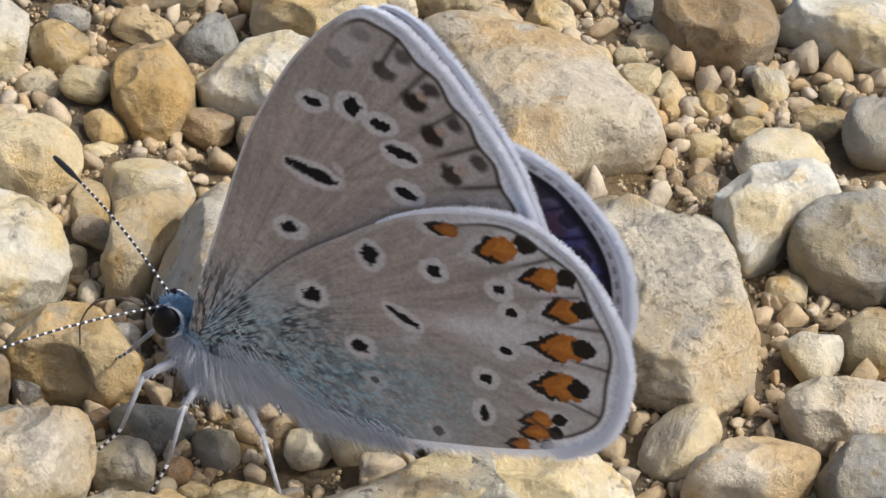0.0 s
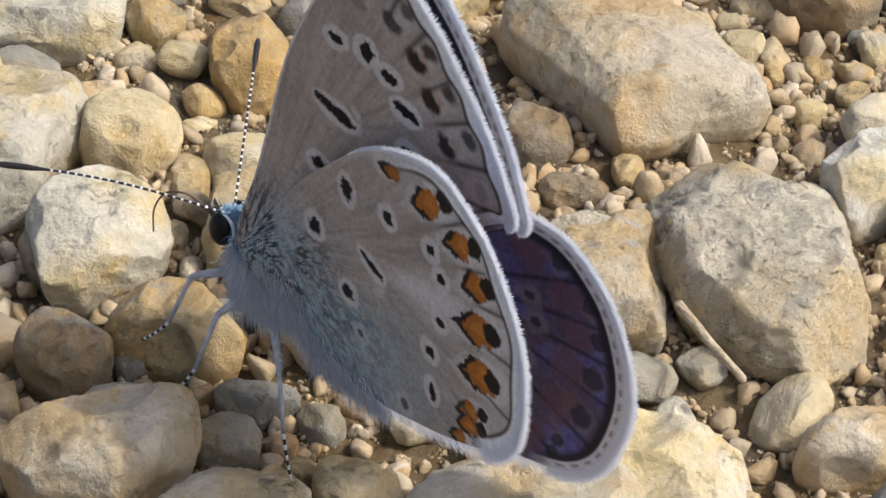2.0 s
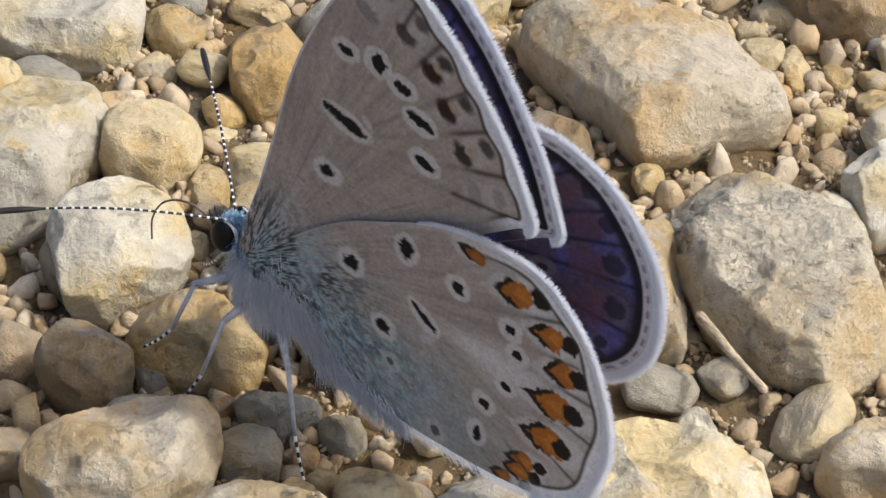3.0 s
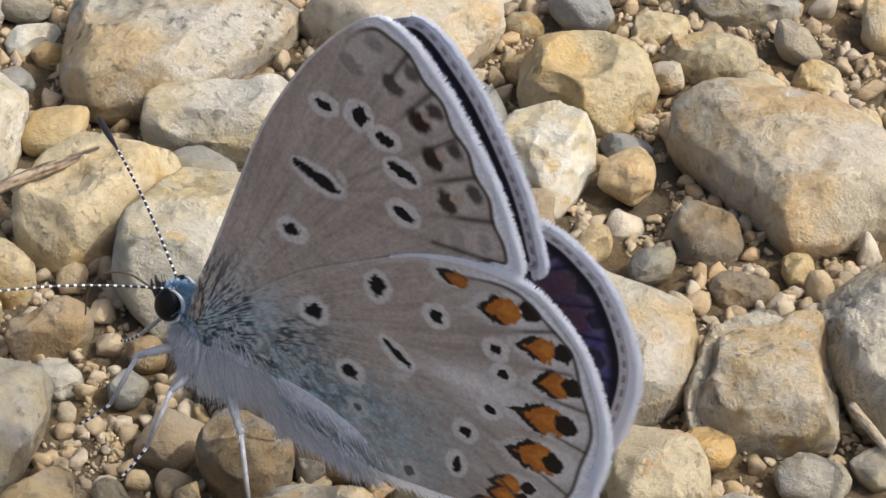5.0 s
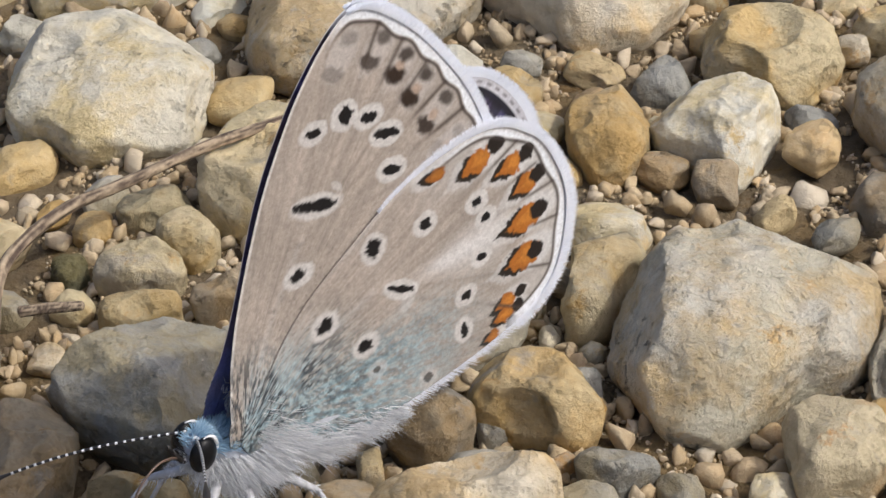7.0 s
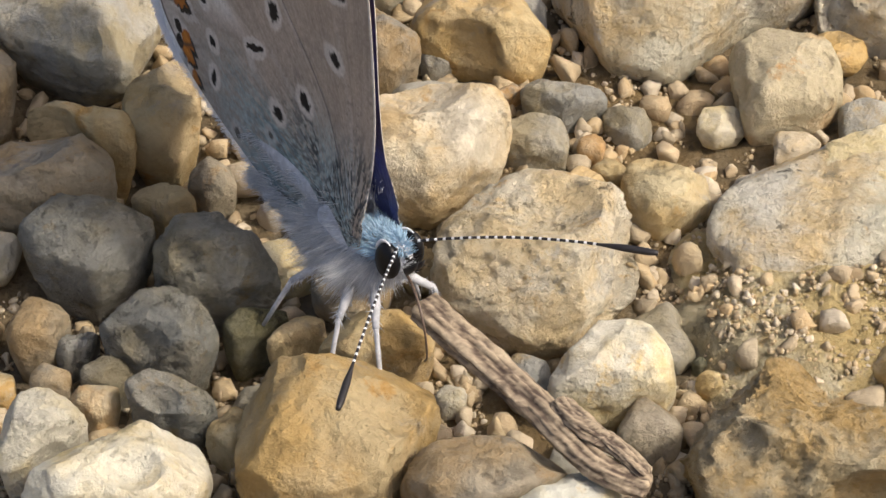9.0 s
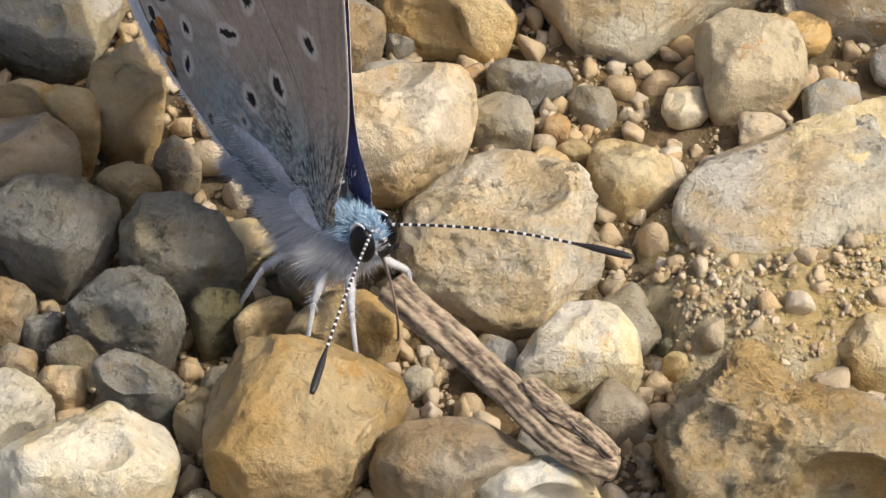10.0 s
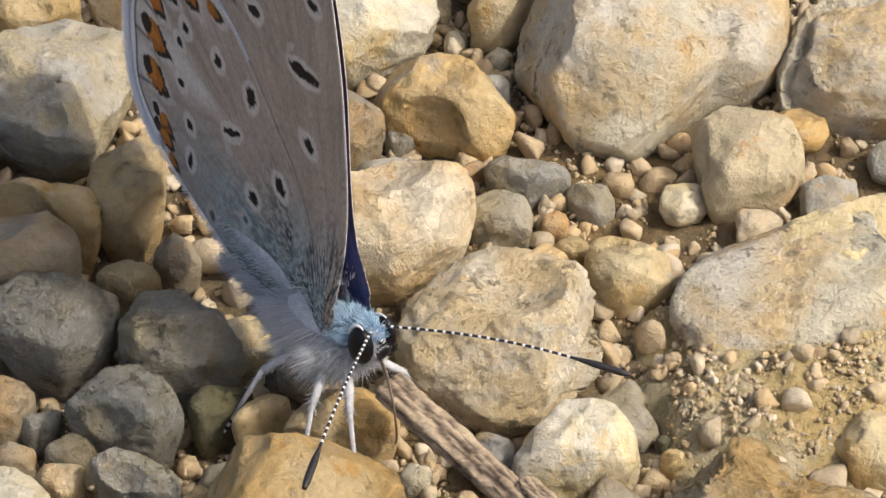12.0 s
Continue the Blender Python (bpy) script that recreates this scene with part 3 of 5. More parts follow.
stone('y', -26.1, 23.7, 0.0, 4.62, 3.08, (57, 79, 100, 92, 75, 72, 65, 64, 64, 74, 87, 95, 92, 68, 53, 51))
stone('w', -36.5, 29.6, 0.0, 5.87, 3.41, (87, 83, 82, 83, 80, 78, 86, 100, 84, 80, 90, 75, 86, 81, 85, 97))
stone('w', -40.1, 40.6, 0.0, 4.28, 1.45, (100, 95, 94, 58, 47, 45, 52, 72, 89, 97, 99, 56, 39, 36, 45, 72))
stone('a', -33.8, 39.8, -1.5, 1.61, 0.95, (74, 99, 96, 100, 74, 67, 66, 64, 74, 99, 91, 99, 83, 61, 55, 58))
stone('y', -31.5, 20.9, -0.8, 1.79, 0.92, (87, 94, 87, 77, 65, 59, 62, 73, 78, 100, 99, 73, 64, 57, 58, 69))
stone('y', -29.2, 18.7, -0.8, 1.82, 1.40, (80, 68, 63, 69, 91, 90, 100, 91, 85, 72, 72, 68, 75, 97, 99, 96))
stone('y', -30.7, 16.0, -0.8, 2.24, 1.23, (93, 77, 65, 64, 75, 65, 61, 66, 85, 100, 73, 58, 55, 54, 61, 84))
stone('b', -34.2, 19.4, -1.5, 1.24, 0.89, (69, 66, 73, 100, 89, 83, 84, 71, 70, 83, 86, 83, 82, 88, 84, 87))
stone('k', -34.3, 16.0, -1.5, 1.12, 0.84, (75, 77, 75, 87, 79, 74, 81, 80, 73, 78, 78, 72, 78, 100, 76, 70))
stone('y', -29.8, 12.8, -0.8, 2.20, 0.78, (75, 100, 57, 44, 41, 40, 43, 55, 73, 87, 69, 51, 37, 34, 35, 44))
stone('d', -25.9, 15.0, -0.8, 1.98, 1.01, (74, 97, 87, 74, 55, 50, 53, 55, 65, 98, 100, 61, 49, 46, 51, 63))
stone('g', -27.6, 6.5, 0.0, 4.38, 3.49, (71, 81, 97, 83, 74, 71, 77, 85, 100, 73, 74, 72, 73, 88, 92, 73))
stone('d', -37.4, 7.8, 0.0, 9.11, 2.22, (27, 26, 29, 33, 52, 100, 44, 25, 20, 18, 20, 27, 54, 89, 51, 33))
stone('d', -31.0, 1.2, 0.0, 3.42, 2.08, (54, 55, 61, 68, 85, 84, 93, 62, 48, 44, 48, 62, 100, 86, 69, 63))
stone('d', -26.8, -3.8, 0.0, 4.27, 1.77, (79, 72, 59, 51, 43, 36, 35, 41, 60, 100, 53, 36, 31, 32, 39, 49))
stone('b', -25.4, -0.7, 0.0, 2.60, 1.45, (79, 44, 28, 23, 23, 26, 36, 71, 100, 19, 15, 14, 15, 20, 39, 94))
stone('b', -22.4, 1.2, 0.0, 2.63, 1.80, (54, 52, 58, 81, 100, 70, 55, 52, 57, 59, 73, 86, 84, 83, 65, 59))
stone('w', -32.3, -6.1, 0.0, 3.15, 2.15, (68, 54, 49, 49, 56, 77, 100, 60, 48, 46, 52, 72, 68, 66, 75, 75))
stone('g', -23.5, -7.0, 0.0, 2.58, 2.07, (96, 93, 80, 73, 73, 69, 77, 93, 100, 90, 78, 69, 71, 78, 79, 88))
stone('b', -21.3, -3.8, -0.8, 1.42, 0.95, (100, 66, 48, 43, 46, 57, 72, 78, 89, 71, 54, 49, 52, 59, 61, 74))
stone('g', -18.5, -7.5, 0.0, 2.87, 2.04, (100, 60, 48, 48, 56, 72, 74, 72, 73, 70, 64, 61, 53, 54, 66, 77))
stone('d', -19.9, -1.4, -1.5, 1.00, 1.01, (97, 87, 82, 74, 77, 96, 94, 86, 92, 97, 80, 77, 89, 84, 84, 100))
stone('g', -19.4, -11.4, 0.0, 2.22, 1.79, (96, 81, 77, 68, 67, 62, 67, 82, 100, 91, 67, 58, 56, 63, 84, 87))
stone('d', -24.4, -11.3, -0.8, 1.30, 1.17, (78, 100, 91, 93, 75, 71, 80, 80, 79, 89, 87, 100, 80, 74, 79, 72))
stone('g', -22.8, -11.5, -1.5, 1.06, 0.65, (52, 63, 100, 54, 39, 35, 35, 37, 47, 82, 74, 62, 43, 37, 37, 44))
stone('d', -23.3, -13.4, -1.5, 0.77, 0.73, (90, 100, 88, 76, 77, 92, 81, 79, 90, 97, 97, 85, 71, 69, 80, 96))
stone('g', -21.2, -12.7, -1.5, 1.04, 0.84, (87, 88, 92, 77, 67, 68, 68, 65, 74, 100, 99, 73, 66, 70, 64, 68))
stone('g', -18.4, -14.3, -0.8, 1.81, 1.34, (100, 60, 48, 46, 44, 48, 65, 86, 81, 71, 52, 44, 41, 46, 61, 85))
stone('o', -21.3, -14.3, -1.5, 0.99, 0.87, (82, 83, 100, 75, 61, 59, 67, 75, 97, 91, 74, 65, 67, 82, 76, 76))
stone('w', -22.5, -17.6, 0.0, 1.97, 1.96, (60, 100, 77, 71, 74, 65, 65, 59, 63, 64, 75, 93, 75, 51, 44, 46))
stone('w', -18.8, -19.3, 0.0, 3.29, 2.44, (83, 94, 87, 72, 64, 55, 55, 61, 80, 100, 98, 65, 54, 53, 62, 68))
stone('b', -14.4, -10.2, -0.8, 1.41, 0.95, (37, 72, 92, 52, 33, 26, 24, 26, 33, 62, 100, 48, 35, 27, 25, 28))
stone('k', -16.1, -10.0, -0.8, 1.30, 1.01, (82, 100, 96, 67, 58, 56, 56, 67, 87, 87, 97, 89, 60, 50, 49, 57))
stone('b', -11.1, -10.7, 0.0, 2.18, 1.29, (91, 91, 72, 59, 49, 48, 53, 64, 85, 100, 66, 56, 48, 46, 51, 68))
stone('b', -11.8, -16.0, 0.0, 3.85, 3.56, (81, 96, 100, 82, 71, 72, 78, 85, 82, 85, 96, 90, 76, 76, 74, 74))
stone('y', -15.9, -15.0, -1.5, 1.26, 1.11, (41, 45, 60, 100, 79, 55, 47, 48, 58, 69, 70, 70, 75, 96, 56, 44))
stone('d', -6.0, -17.0, 0.0, 3.02, 2.18, (92, 100, 74, 59, 52, 53, 59, 76, 85, 92, 77, 64, 57, 51, 53, 66))
stone('a', -2.8, -17.4, 0.0, 2.33, 1.40, (100, 80, 66, 53, 40, 37, 41, 55, 89, 87, 70, 43, 35, 34, 39, 55))
stone('r', -5.7, -5.1, 0.0, 4.06, 4.38, (92, 100, 100, 93, 91, 92, 85, 86, 96, 98, 98, 89, 97, 97, 84, 82))
stone('y', -3.9, 1.8, -1.5, 0.90, 0.60, (72, 69, 60, 56, 61, 71, 67, 74, 100, 66, 55, 53, 60, 61, 74, 89))
stone('y', -1.5, 0.3, -0.8, 1.80, 1.66, (100, 88, 90, 85, 80, 81, 91, 93, 91, 83, 86, 91, 90, 80, 83, 87))
stone('w', -2.2, -10.7, 0.0, 2.53, 2.35, (91, 75, 73, 76, 86, 73, 61, 60, 69, 89, 100, 73, 63, 59, 64, 83))
stone('m', 5.1, -0.4, 0.0, 5.68, 4.59, (76, 80, 100, 81, 62, 56, 62, 74, 80, 82, 85, 91, 67, 59, 61, 72))
stone('e', 5.6, -14.2, 0.0, 5.06, 4.08, (89, 93, 52, 48, 57, 79, 86, 78, 83, 82, 83, 60, 53, 55, 67, 100))
stone('m', 7.1, 14.3, 0.0, 4.06, 3.13, (65, 68, 85, 99, 87, 87, 81, 75, 71, 79, 92, 88, 83, 88, 100, 73))
stone('y', 8.8, -8.0, -0.8, 1.61, 1.62, (68, 71, 87, 100, 84, 84, 78, 73, 81, 84, 89, 91, 79, 81, 99, 78))
stone('y', 1.4, -9.4, -1.5, 0.53, 0.62, (89, 99, 84, 84, 100, 88, 79, 83, 97, 90, 99, 88, 82, 89, 90, 83))
stone('y', 6.5, -7.8, -1.5, 0.38, 0.44, (90, 68, 62, 67, 86, 91, 85, 93, 70, 59, 58, 68, 100, 89, 77, 78))
stone('k', 0.9, -8.4, -1.5, 0.28, 0.29, (100, 88, 72, 71, 81, 77, 71, 77, 100, 88, 73, 71, 81, 77, 71, 77))
stone('d', -0.5, -12.8, -0.8, 1.40, 1.34, (80, 88, 80, 77, 86, 74, 75, 67, 69, 84, 100, 77, 69, 64, 68, 85))
stone('w', -8.1, -11.9, -1.5, 0.64, 0.62, (82, 93, 100, 78, 74, 81, 80, 77, 86, 95, 94, 90, 73, 70, 80, 85))


def scatter():
    """Smaller loose stones in the gaps, and more of the same ground all round."""
    rng = random.Random(5)
    shapes = []
    for i in range(16):
        outline = [rng.uniform(58, 100) for _ in range(8)]
        shapes.append((stone_mesh("pebble", 1.0, 1.1, outline, 0.26 + 0.02 * i, 300 + i, 1.0, 0.8), outline))
    tones = "yywddggwbpdgy"
    kinds = {}
    spots = []
    for size, tries, box in ((2.3, 500, (-52, -30, 36, 60)), (1.5, 2200, (-50, -28, 34, 58)), (0.9, 5000, (-48, -26, 32, 56))):
        for _ in range(tries):
            x, y, r = rng.uniform(box[0], box[2]), rng.uniform(box[1], box[3]), size * rng.uniform(0.75, 1.2)
            if bank_height(x, y) > -2.2 * MM and rng.random() < 0.85:
                continue
            if free(x, y, r, 0.6):
                take(x, y, r, [100] * 8)
                spots.append((x, y, r))
    spots.sort(key=lambda s: -s[2])
    for x, y, r in spots[320:]:
        LEFT.append((x, y, r))
    for x, y, r in spots[:320]:
        i, tone = rng.randrange(16), rng.choice(tones)
        if (i, tone) not in kinds:
            me = shapes[i][0].copy()
            me.materials.append(STONE[tone])
            kinds[i, tone] = me
        ob = new("pebble", kinds[i, tone])
        ob.location = (x * MM, y * MM, soil_height(x, y) + r * rng.uniform(0.2, 0.6) * MM)
        ob.rotation_euler = (rng.uniform(-0.4, 0.4), rng.uniform(-0.4, 0.4), rng.uniform(0, 6.28))
        ob.scale = (r * rng.uniform(0.95, 1.25), r * rng.uniform(0.75, 1.0), r * rng.uniform(0.6, 1.0))
        tagged(ob, "small limestone pebble in a gap of the gravel", "pebble", "small pebbles in the gaps")
    big = {}
    for _ in range(900):
        x, y, r = rng.uniform(-95, 80), rng.uniform(-75, 105), rng.uniform(3, 7.5)
        if -50 < x < 34 and -28 < y < 58 or not free(x, y, r, 0.75):
            continue
        take(x, y, r, [100] * 8)
        i, tone = rng.randrange(16), rng.choice("ywwmgpbd")
        if (i, tone) not in big:
            me = shapes[i][0].copy()
            me.materials.append(STONE[tone])
            big[i, tone] = me
        ob = new("stone", big[i, tone])
        ob.location = (x * MM, y * MM, -0.5 * MM)
        ob.rotation_euler = (0, 0, rng.uniform(0, 6.28))
        ob.scale = (r, r, r * 0.9)
        tagged(ob, WORDS[tone], "stone", "loose stones on the ground")


def sand_bank():
    """A low bank of caked sand that the broad flat stone lies in."""
    n = 110
    verts, faces = [], []
    for j in range(n + 1):
        for i in range(n + 1):
            x, y = -2.5 + 15.5 * i / n, -13.0 + 18.0 * j / n
            u, v = (x - 5.0) / 6.6, (y + 4.2) / 7.4
            p = Vector((x, y, 9.0))
            d = math.hypot(u, v) + 0.22 * noise.noise(p * 0.35)
            z = -4.2 + 4.1 * (1 - min(1.0, max(0.0, (d - 0.45) / 0.55)) ** 2) + 0.35 * noise.noise(p * 0.6) + 0.16 * noise.noise(p * 1.9) + 0.07 * noise.noise(p * 5.0)
            verts.append((x * MM, y * MM, z * MM))
    faces = [(j * (n + 1) + i, j * (n + 1) + i + 1, (j + 1) * (n + 1) + i + 1, (j + 1) * (n + 1) + i) for j in range(n) for i in range(n)]
    tagged(mesh_part("sand_bank", verts, faces, SAND), "caked ochre sand between the stones", "sand", kind="structure")


def bank_height(x, y):
    u, v = (x - 5.0) / 6.6, (y + 4.2) / 7.4
    d = math.hypot(u, v) + 0.22 * noise.noise(Vector((x, y, 9.0)) * 0.35)
    return (-4.2 + 4.1 * (1 - min(1.0, max(0.0, (d - 0.45) / 0.55)) ** 2)) * MM


def soil_height(x, y):
    return max(ground_height(x, y), bank_height(x, y))


def gravel():
    rng = random.Random(8)
    kinds = []
    for level, many in ((2, 24), (1, 16)):
        base = bmesh.new()
        bmesh.ops.create_icosphere(base, subdivisions=level, radius=1.0)
        balls = []
        for _ in range(many):
            ball = [v.co.copy() for v in base.verts]
            for _ in range(14 if level == 2 else 5):
                n = Vector((rng.gauss(0, 1), rng.gauss(0, 1), rng.gauss(0, 1))).normalized()
                cut = rng.uniform(0.42, 0.72)
                for p in ball:
                    p -= n * max(0.0, p.dot(n) - cut)
            balls.append(ball)
        kinds.append((balls, [tuple(v.index for v in f.verts) for f in base.faces]))
        base.free()
    verts, faces = [], []
    grains = [(x, y, r, True) for x, y, r in LEFT]
    for _ in range(22000):
        grains.append((rng.uniform(-46, 32), rng.uniform(-26, 54), rng.choice((0.2, 0.26, 0.36, 0.5, 0.62)) * rng.uniform(0.8, 1.3), False))
    for _ in range(55000):
        grains.append((rng.uniform(-40, 28), rng.uniform(-20, 47), rng.choice((0.06, 0.08, 0.11, 0.15)) * rng.uniform(0.8, 1.3), False))
    for _ in range(700):
        grains.append((rng.gauss(3.5, 4.0), rng.gauss(-7.5, 2.6), rng.choice((0.10, 0.15, 0.2, 0.28, 0.4)) * rng.uniform(0.8, 1.3), False))
    for x, y, r, sure in grains:
        if not sure and (not free(x, y, r, 0.1) or r > 0.22 and bank_height(x, y) > -2.2 * MM and rng.random() < 0.85):
            continue
        turn = Euler((rng.uniform(0, 6), rng.uniform(0, 6), rng.uniform(0, 6))).to_matrix()
        size = Vector((r * rng.uniform(0.8, 1.25), r * rng.uniform(0.7, 1.0), r * rng.uniform(0.6, 0.95)))
        at, off = Vector((x, y, soil_height(x, y) / MM + r * 0.3)), Vector((rng.uniform(0, 50), 0, 0))
        first = len(verts)
        balls, tris = kinds[0 if r > 0.17 else 1]
        for p in rng.choice(balls):
            q = p * (1.1 + 0.3 * noise.noise(p * 1.3 + off))
            verts.append((turn @ Vector((q.x * size.x, q.y * size.y, q.z * size.z)) + at) * MM)
        faces += [(a + first, b + first, c + first) for a, b, c in tris]
    ob = mesh_part("gravel", verts, faces, gravel_mat())
    tagged(ob, "fine sandy gravel grains between the stones", "gravel", kind="stuff")


sand_bank()
scatter()
gravel()

# ---- dry plant bits ----
GREY_WOOD = wood_mat("weathered_bark")
STRAW = wood_mat("dry_straw")


def sprig(name, points, thick, material, label, category, knots=0.25, flat=1.0, pale=(0.42, 0.33, 0.22), deep=(0.07, 0.045, 0.03), parent=None):
    """A dry stalk along a line of millimetre points, with ridges and streaks that run along it."""
    line = [p * MM for p in spline(points, 18)]
    sides = 40 if thick > 0.4 else 16
    verts, cols, faces = [], [], []
    up = Vector((0.13, 0.37, 0.92))
    n = len(line)
    seed = Vector((points[0][0], points[0][1], 7))
    for i, p in enumerate(line):
        t = i / (n - 1)
        way = (line[min(i + 1, n - 1)] - line[max(i - 1, 0)]).normalized()
        side = way.cross(up).normalized()
        over = side.cross(way)
        taper = thick * (1 - 0.22 * t) * (1 if 0 < i < n - 1 else 0.55)
        for k in range(sides):
            a = 2 * math.pi * k / sides
            ring = Vector((math.cos(a), math.sin(a), 0))
            rough = noise.noise(ring * 2.6 + Vector((0, 0, t * 3)) + seed)
            streak = 0.8 * noise.noise(ring * 4.0 + Vector((0, 0, t * 9)) + seed) + 0.6 * noise.noise(ring * 9 + Vector((0, 0, t * 26)) + seed) + 0.35 * noise.noise(ring * 16 + Vector((0, 0, t * 90)) + seed)
            r = taper * MM * (1 + knots * (0.9 * rough + 0.35 * streak))
            verts.append(p + side * math.cos(a) * r + over * math.sin(a) * r * flat)
            f = min(1, max(0, 0.48 + 1.5 * streak + 0.5 * rough))
            cols.append([d + (q - d) * f for d, q in zip(deep, pale)] + [1.0])
    for i in range(n - 1):
        for k in range(sides):
            faces.append((i * sides + k, i * sides + (k + 1) % sides, (i + 1) * sides + (k + 1) % sides, (i + 1) * sides + k))
    faces += [tuple(range(sides))[::-1], tuple((n - 1) * sides + k for k in range(sides))]
    ob = mesh_part(name, verts, faces, material)
    layer = ob.data.color_attributes.new("pattern", "FLOAT_COLOR", "POINT")
    layer.data.foreach_set("color", np.array(cols, dtype=np.float32).ravel())
    if parent:
        ob.parent = parent
        ob["label"] = label
        return ob
    return tagged(ob, label, category)


sprig("grass_stem", ((-35.2, 8.4, 0.2), (-35.9, 11.6, 1.0), (-35.4, 13.9, 1.5), (-34.1, 16.6, 1.7), (-32.4, 18.3, 1.8), (-30.5, 20.4, 1.9), (-28.8, 22.4, 1.9), (-27.4, 23.9, 1.8), (-25.3, 26.1, 1.6)), 0.33, STRAW, "dry brown grass stem lying across the stones", "stem")
twig = sprig("twig", ((-9.3, -10.8, 2.2), (-7.7, -12.1, 2.0), (-6.0, -13.4, 1.8), (-4.5, -14.6, 1.6), (-3.0, -16.0, 1.4), (-1.6, -16.9, 1.2), (-0.0, -17.3, 1.0)), 0.7, GREY_WOOD, "weathered grey-brown split twig among the stones", "twig", 0.45, 0.8)
sprig("splinter", ((-3.7, -14.6, 1.9), (-2.6, -15.6, 1.9), (-1.5, -16.1, 1.7), (-0.1, -17.0, 1.3)), 0.5, GREY_WOOD, "paler splinter torn from the side", "", 0.5, 0.7, parent=twig)
sprig("straw", ((10.6, 11.0, 1.5), (12.1, 8.5, 1.5), (13.6, 6.2, 1.5)), 0.22, STRAW, "short pale straw leaning on a rough stone", "straw", 0.1, 1.0, (0.62, 0.52, 0.37), (0.30, 0.23, 0.14))
sprig("straw", ((-34.4, 9.8, 0.6), (-32.9, 10.2, 0.7), (-31.5, 10.6, 0.7)), 0.28, GREY_WOOD, "short grey piece of dry stalk", "straw", 0.2)
sprig("wood_chip", ((-32.6, 1.1, 1.0), (-32.3, -0.7, 0.9), (-32.3, -2.3, 0.7), (-32.2, -3.2, 0.4)), 0.55, GREY_WOOD, "grey weathered splinter of wood", "wood chip", 0.3, 0.5)


# ---- the butterfly ----
U = 8.2 * MM
SCALES = wing_mat("wing_scales", 0.03, 0.7)
VIOLET = wing_mat("violet_wing_scales", 0.1, 0.55)
WHITE_HAIR = hair_mat("white_hair", (0.94, 0.94, 0.93), (0.58, 0.60, 0.64), 0.35)
BLUE_HAIR = hair_mat("pale_blue_hair", (0.58, 0.77, 0.90), (0.28, 0.48, 0.66))
GREY_HAIR = hair_mat("pale_grey_hair", (0.72, 0.74, 0.78), (0.46, 0.50, 0.57))
FRINGE = hair_mat("white_wing_fringe", (0.97, 0.98, 1.0), (0.90, 0.92, 0.97), 0.45)
SKIN = plain_mat("grey_blue_skin", (0.46, 0.48, 0.52), 0.7)
EYE = plain_mat("black_eye", (0.006, 0.006, 0.007), 0.38, 0.22, 0.1)
BLACK = plain_mat("black_horn", (0.018, 0.015, 0.014), 0.45)
PALE = plain_mat("white_scales", (0.72, 0.72, 0.72), 0.6)
BROWN = plain_mat("brown_horn", (0.10, 0.065, 0.045), 0.4)
LEG = plain_mat("pale_grey_leg", (0.40, 0.40, 0.41), 0.6)

FORE = ((0.03, -0.05), (0.068, 0.12), (0.056, 0.36), (0.024, 0.755), (-0.033, 1.235), (-0.136, 1.62), (-0.232, 1.845), (-0.314, 1.98), (-0.385, 2.06), (-0.45, 2.092), (-0.535, 2.08), (-0.65, 2.02), (-0.86, 1.868), (-1.10, 1.63), (-1.24, 1.46), (-1.35, 1.29), (-1.395, 1.19), (-1.32, 1.12), (-1.10, 0.90), (-0.70, 0.50), (-0.30, 0.10))
HIND = ((0.0, -0.04), (-0.17, 0.25), (-0.40, 0.55), (-0.634, 0.765), (-0.895, 0.975), (-1.156, 1.092), (-1.405, 1.138), (-1.565, 1.110), (-1.705, 1.030), (-1.815, 0.940), (-1.925, 0.790), (-2.015, 0.61), (-2.055, 0.44), (-2.058, 0.24), (-2.03, 0.09), (-1.96, -0.03), (-1.84, -0.125), (-1.578, -0.225), (-1.297, -0.30), (-1.011, -0.36), (-0.66, -0.38), (-0.28, -0.26))
FORE_SPOTS = ((-0.298, 1.515, 0.042, 0.026, -8), (-0.472, 1.553, 0.040, 0.046, -20), (-0.622, 1.502, 0.052, 0.026, 2), (-0.746, 1.378, 0.066, 0.028, 9), (-0.809, 1.166, 0.052, 0.030, 8), (-0.364, 1.112, 0.125, 0.031, 10), (-0.312, 0.750, 0.050, 0.032, 0))
HIND_SPOTS = ((-0.791, 0.711, 0.038, 0.052, -11), (-1.104, 0.731, 0.034, 0.034, 0), (-1.427, 0.730, 0.032, 0.028, 0), (-1.499, 0.611, 0.032, 0.026, 0), (-1.496, 0.379, 0.026, 0.022, 0), (-1.420, 0.179, 0.032, 0.031, 0), (-0.792, 0.146, 0.045, 0.036, 0), (-0.528, 0.375, 0.046, 0.042, 0), (-0.983, 0.400, 0.082, 0.019, 24), (-1.433, -0.040, 0.022, 0.046, -11), (-1.224, -0.242, 0.024, 0.034, -6), (-0.88, -0.040, 0.022, 0.019, 0))
FORE_EDGE = ((-0.375, 1.794, -0.453, 1.948), (-0.587, 1.794, -0.659, 1.900), (-0.754, 1.682, -0.808, 1.772), (-0.864, 1.529, -0.951, 1.627), (-0.993, 1.347, -1.099, 1.461), (-1.10, 1.17, -1.219, 1.230))
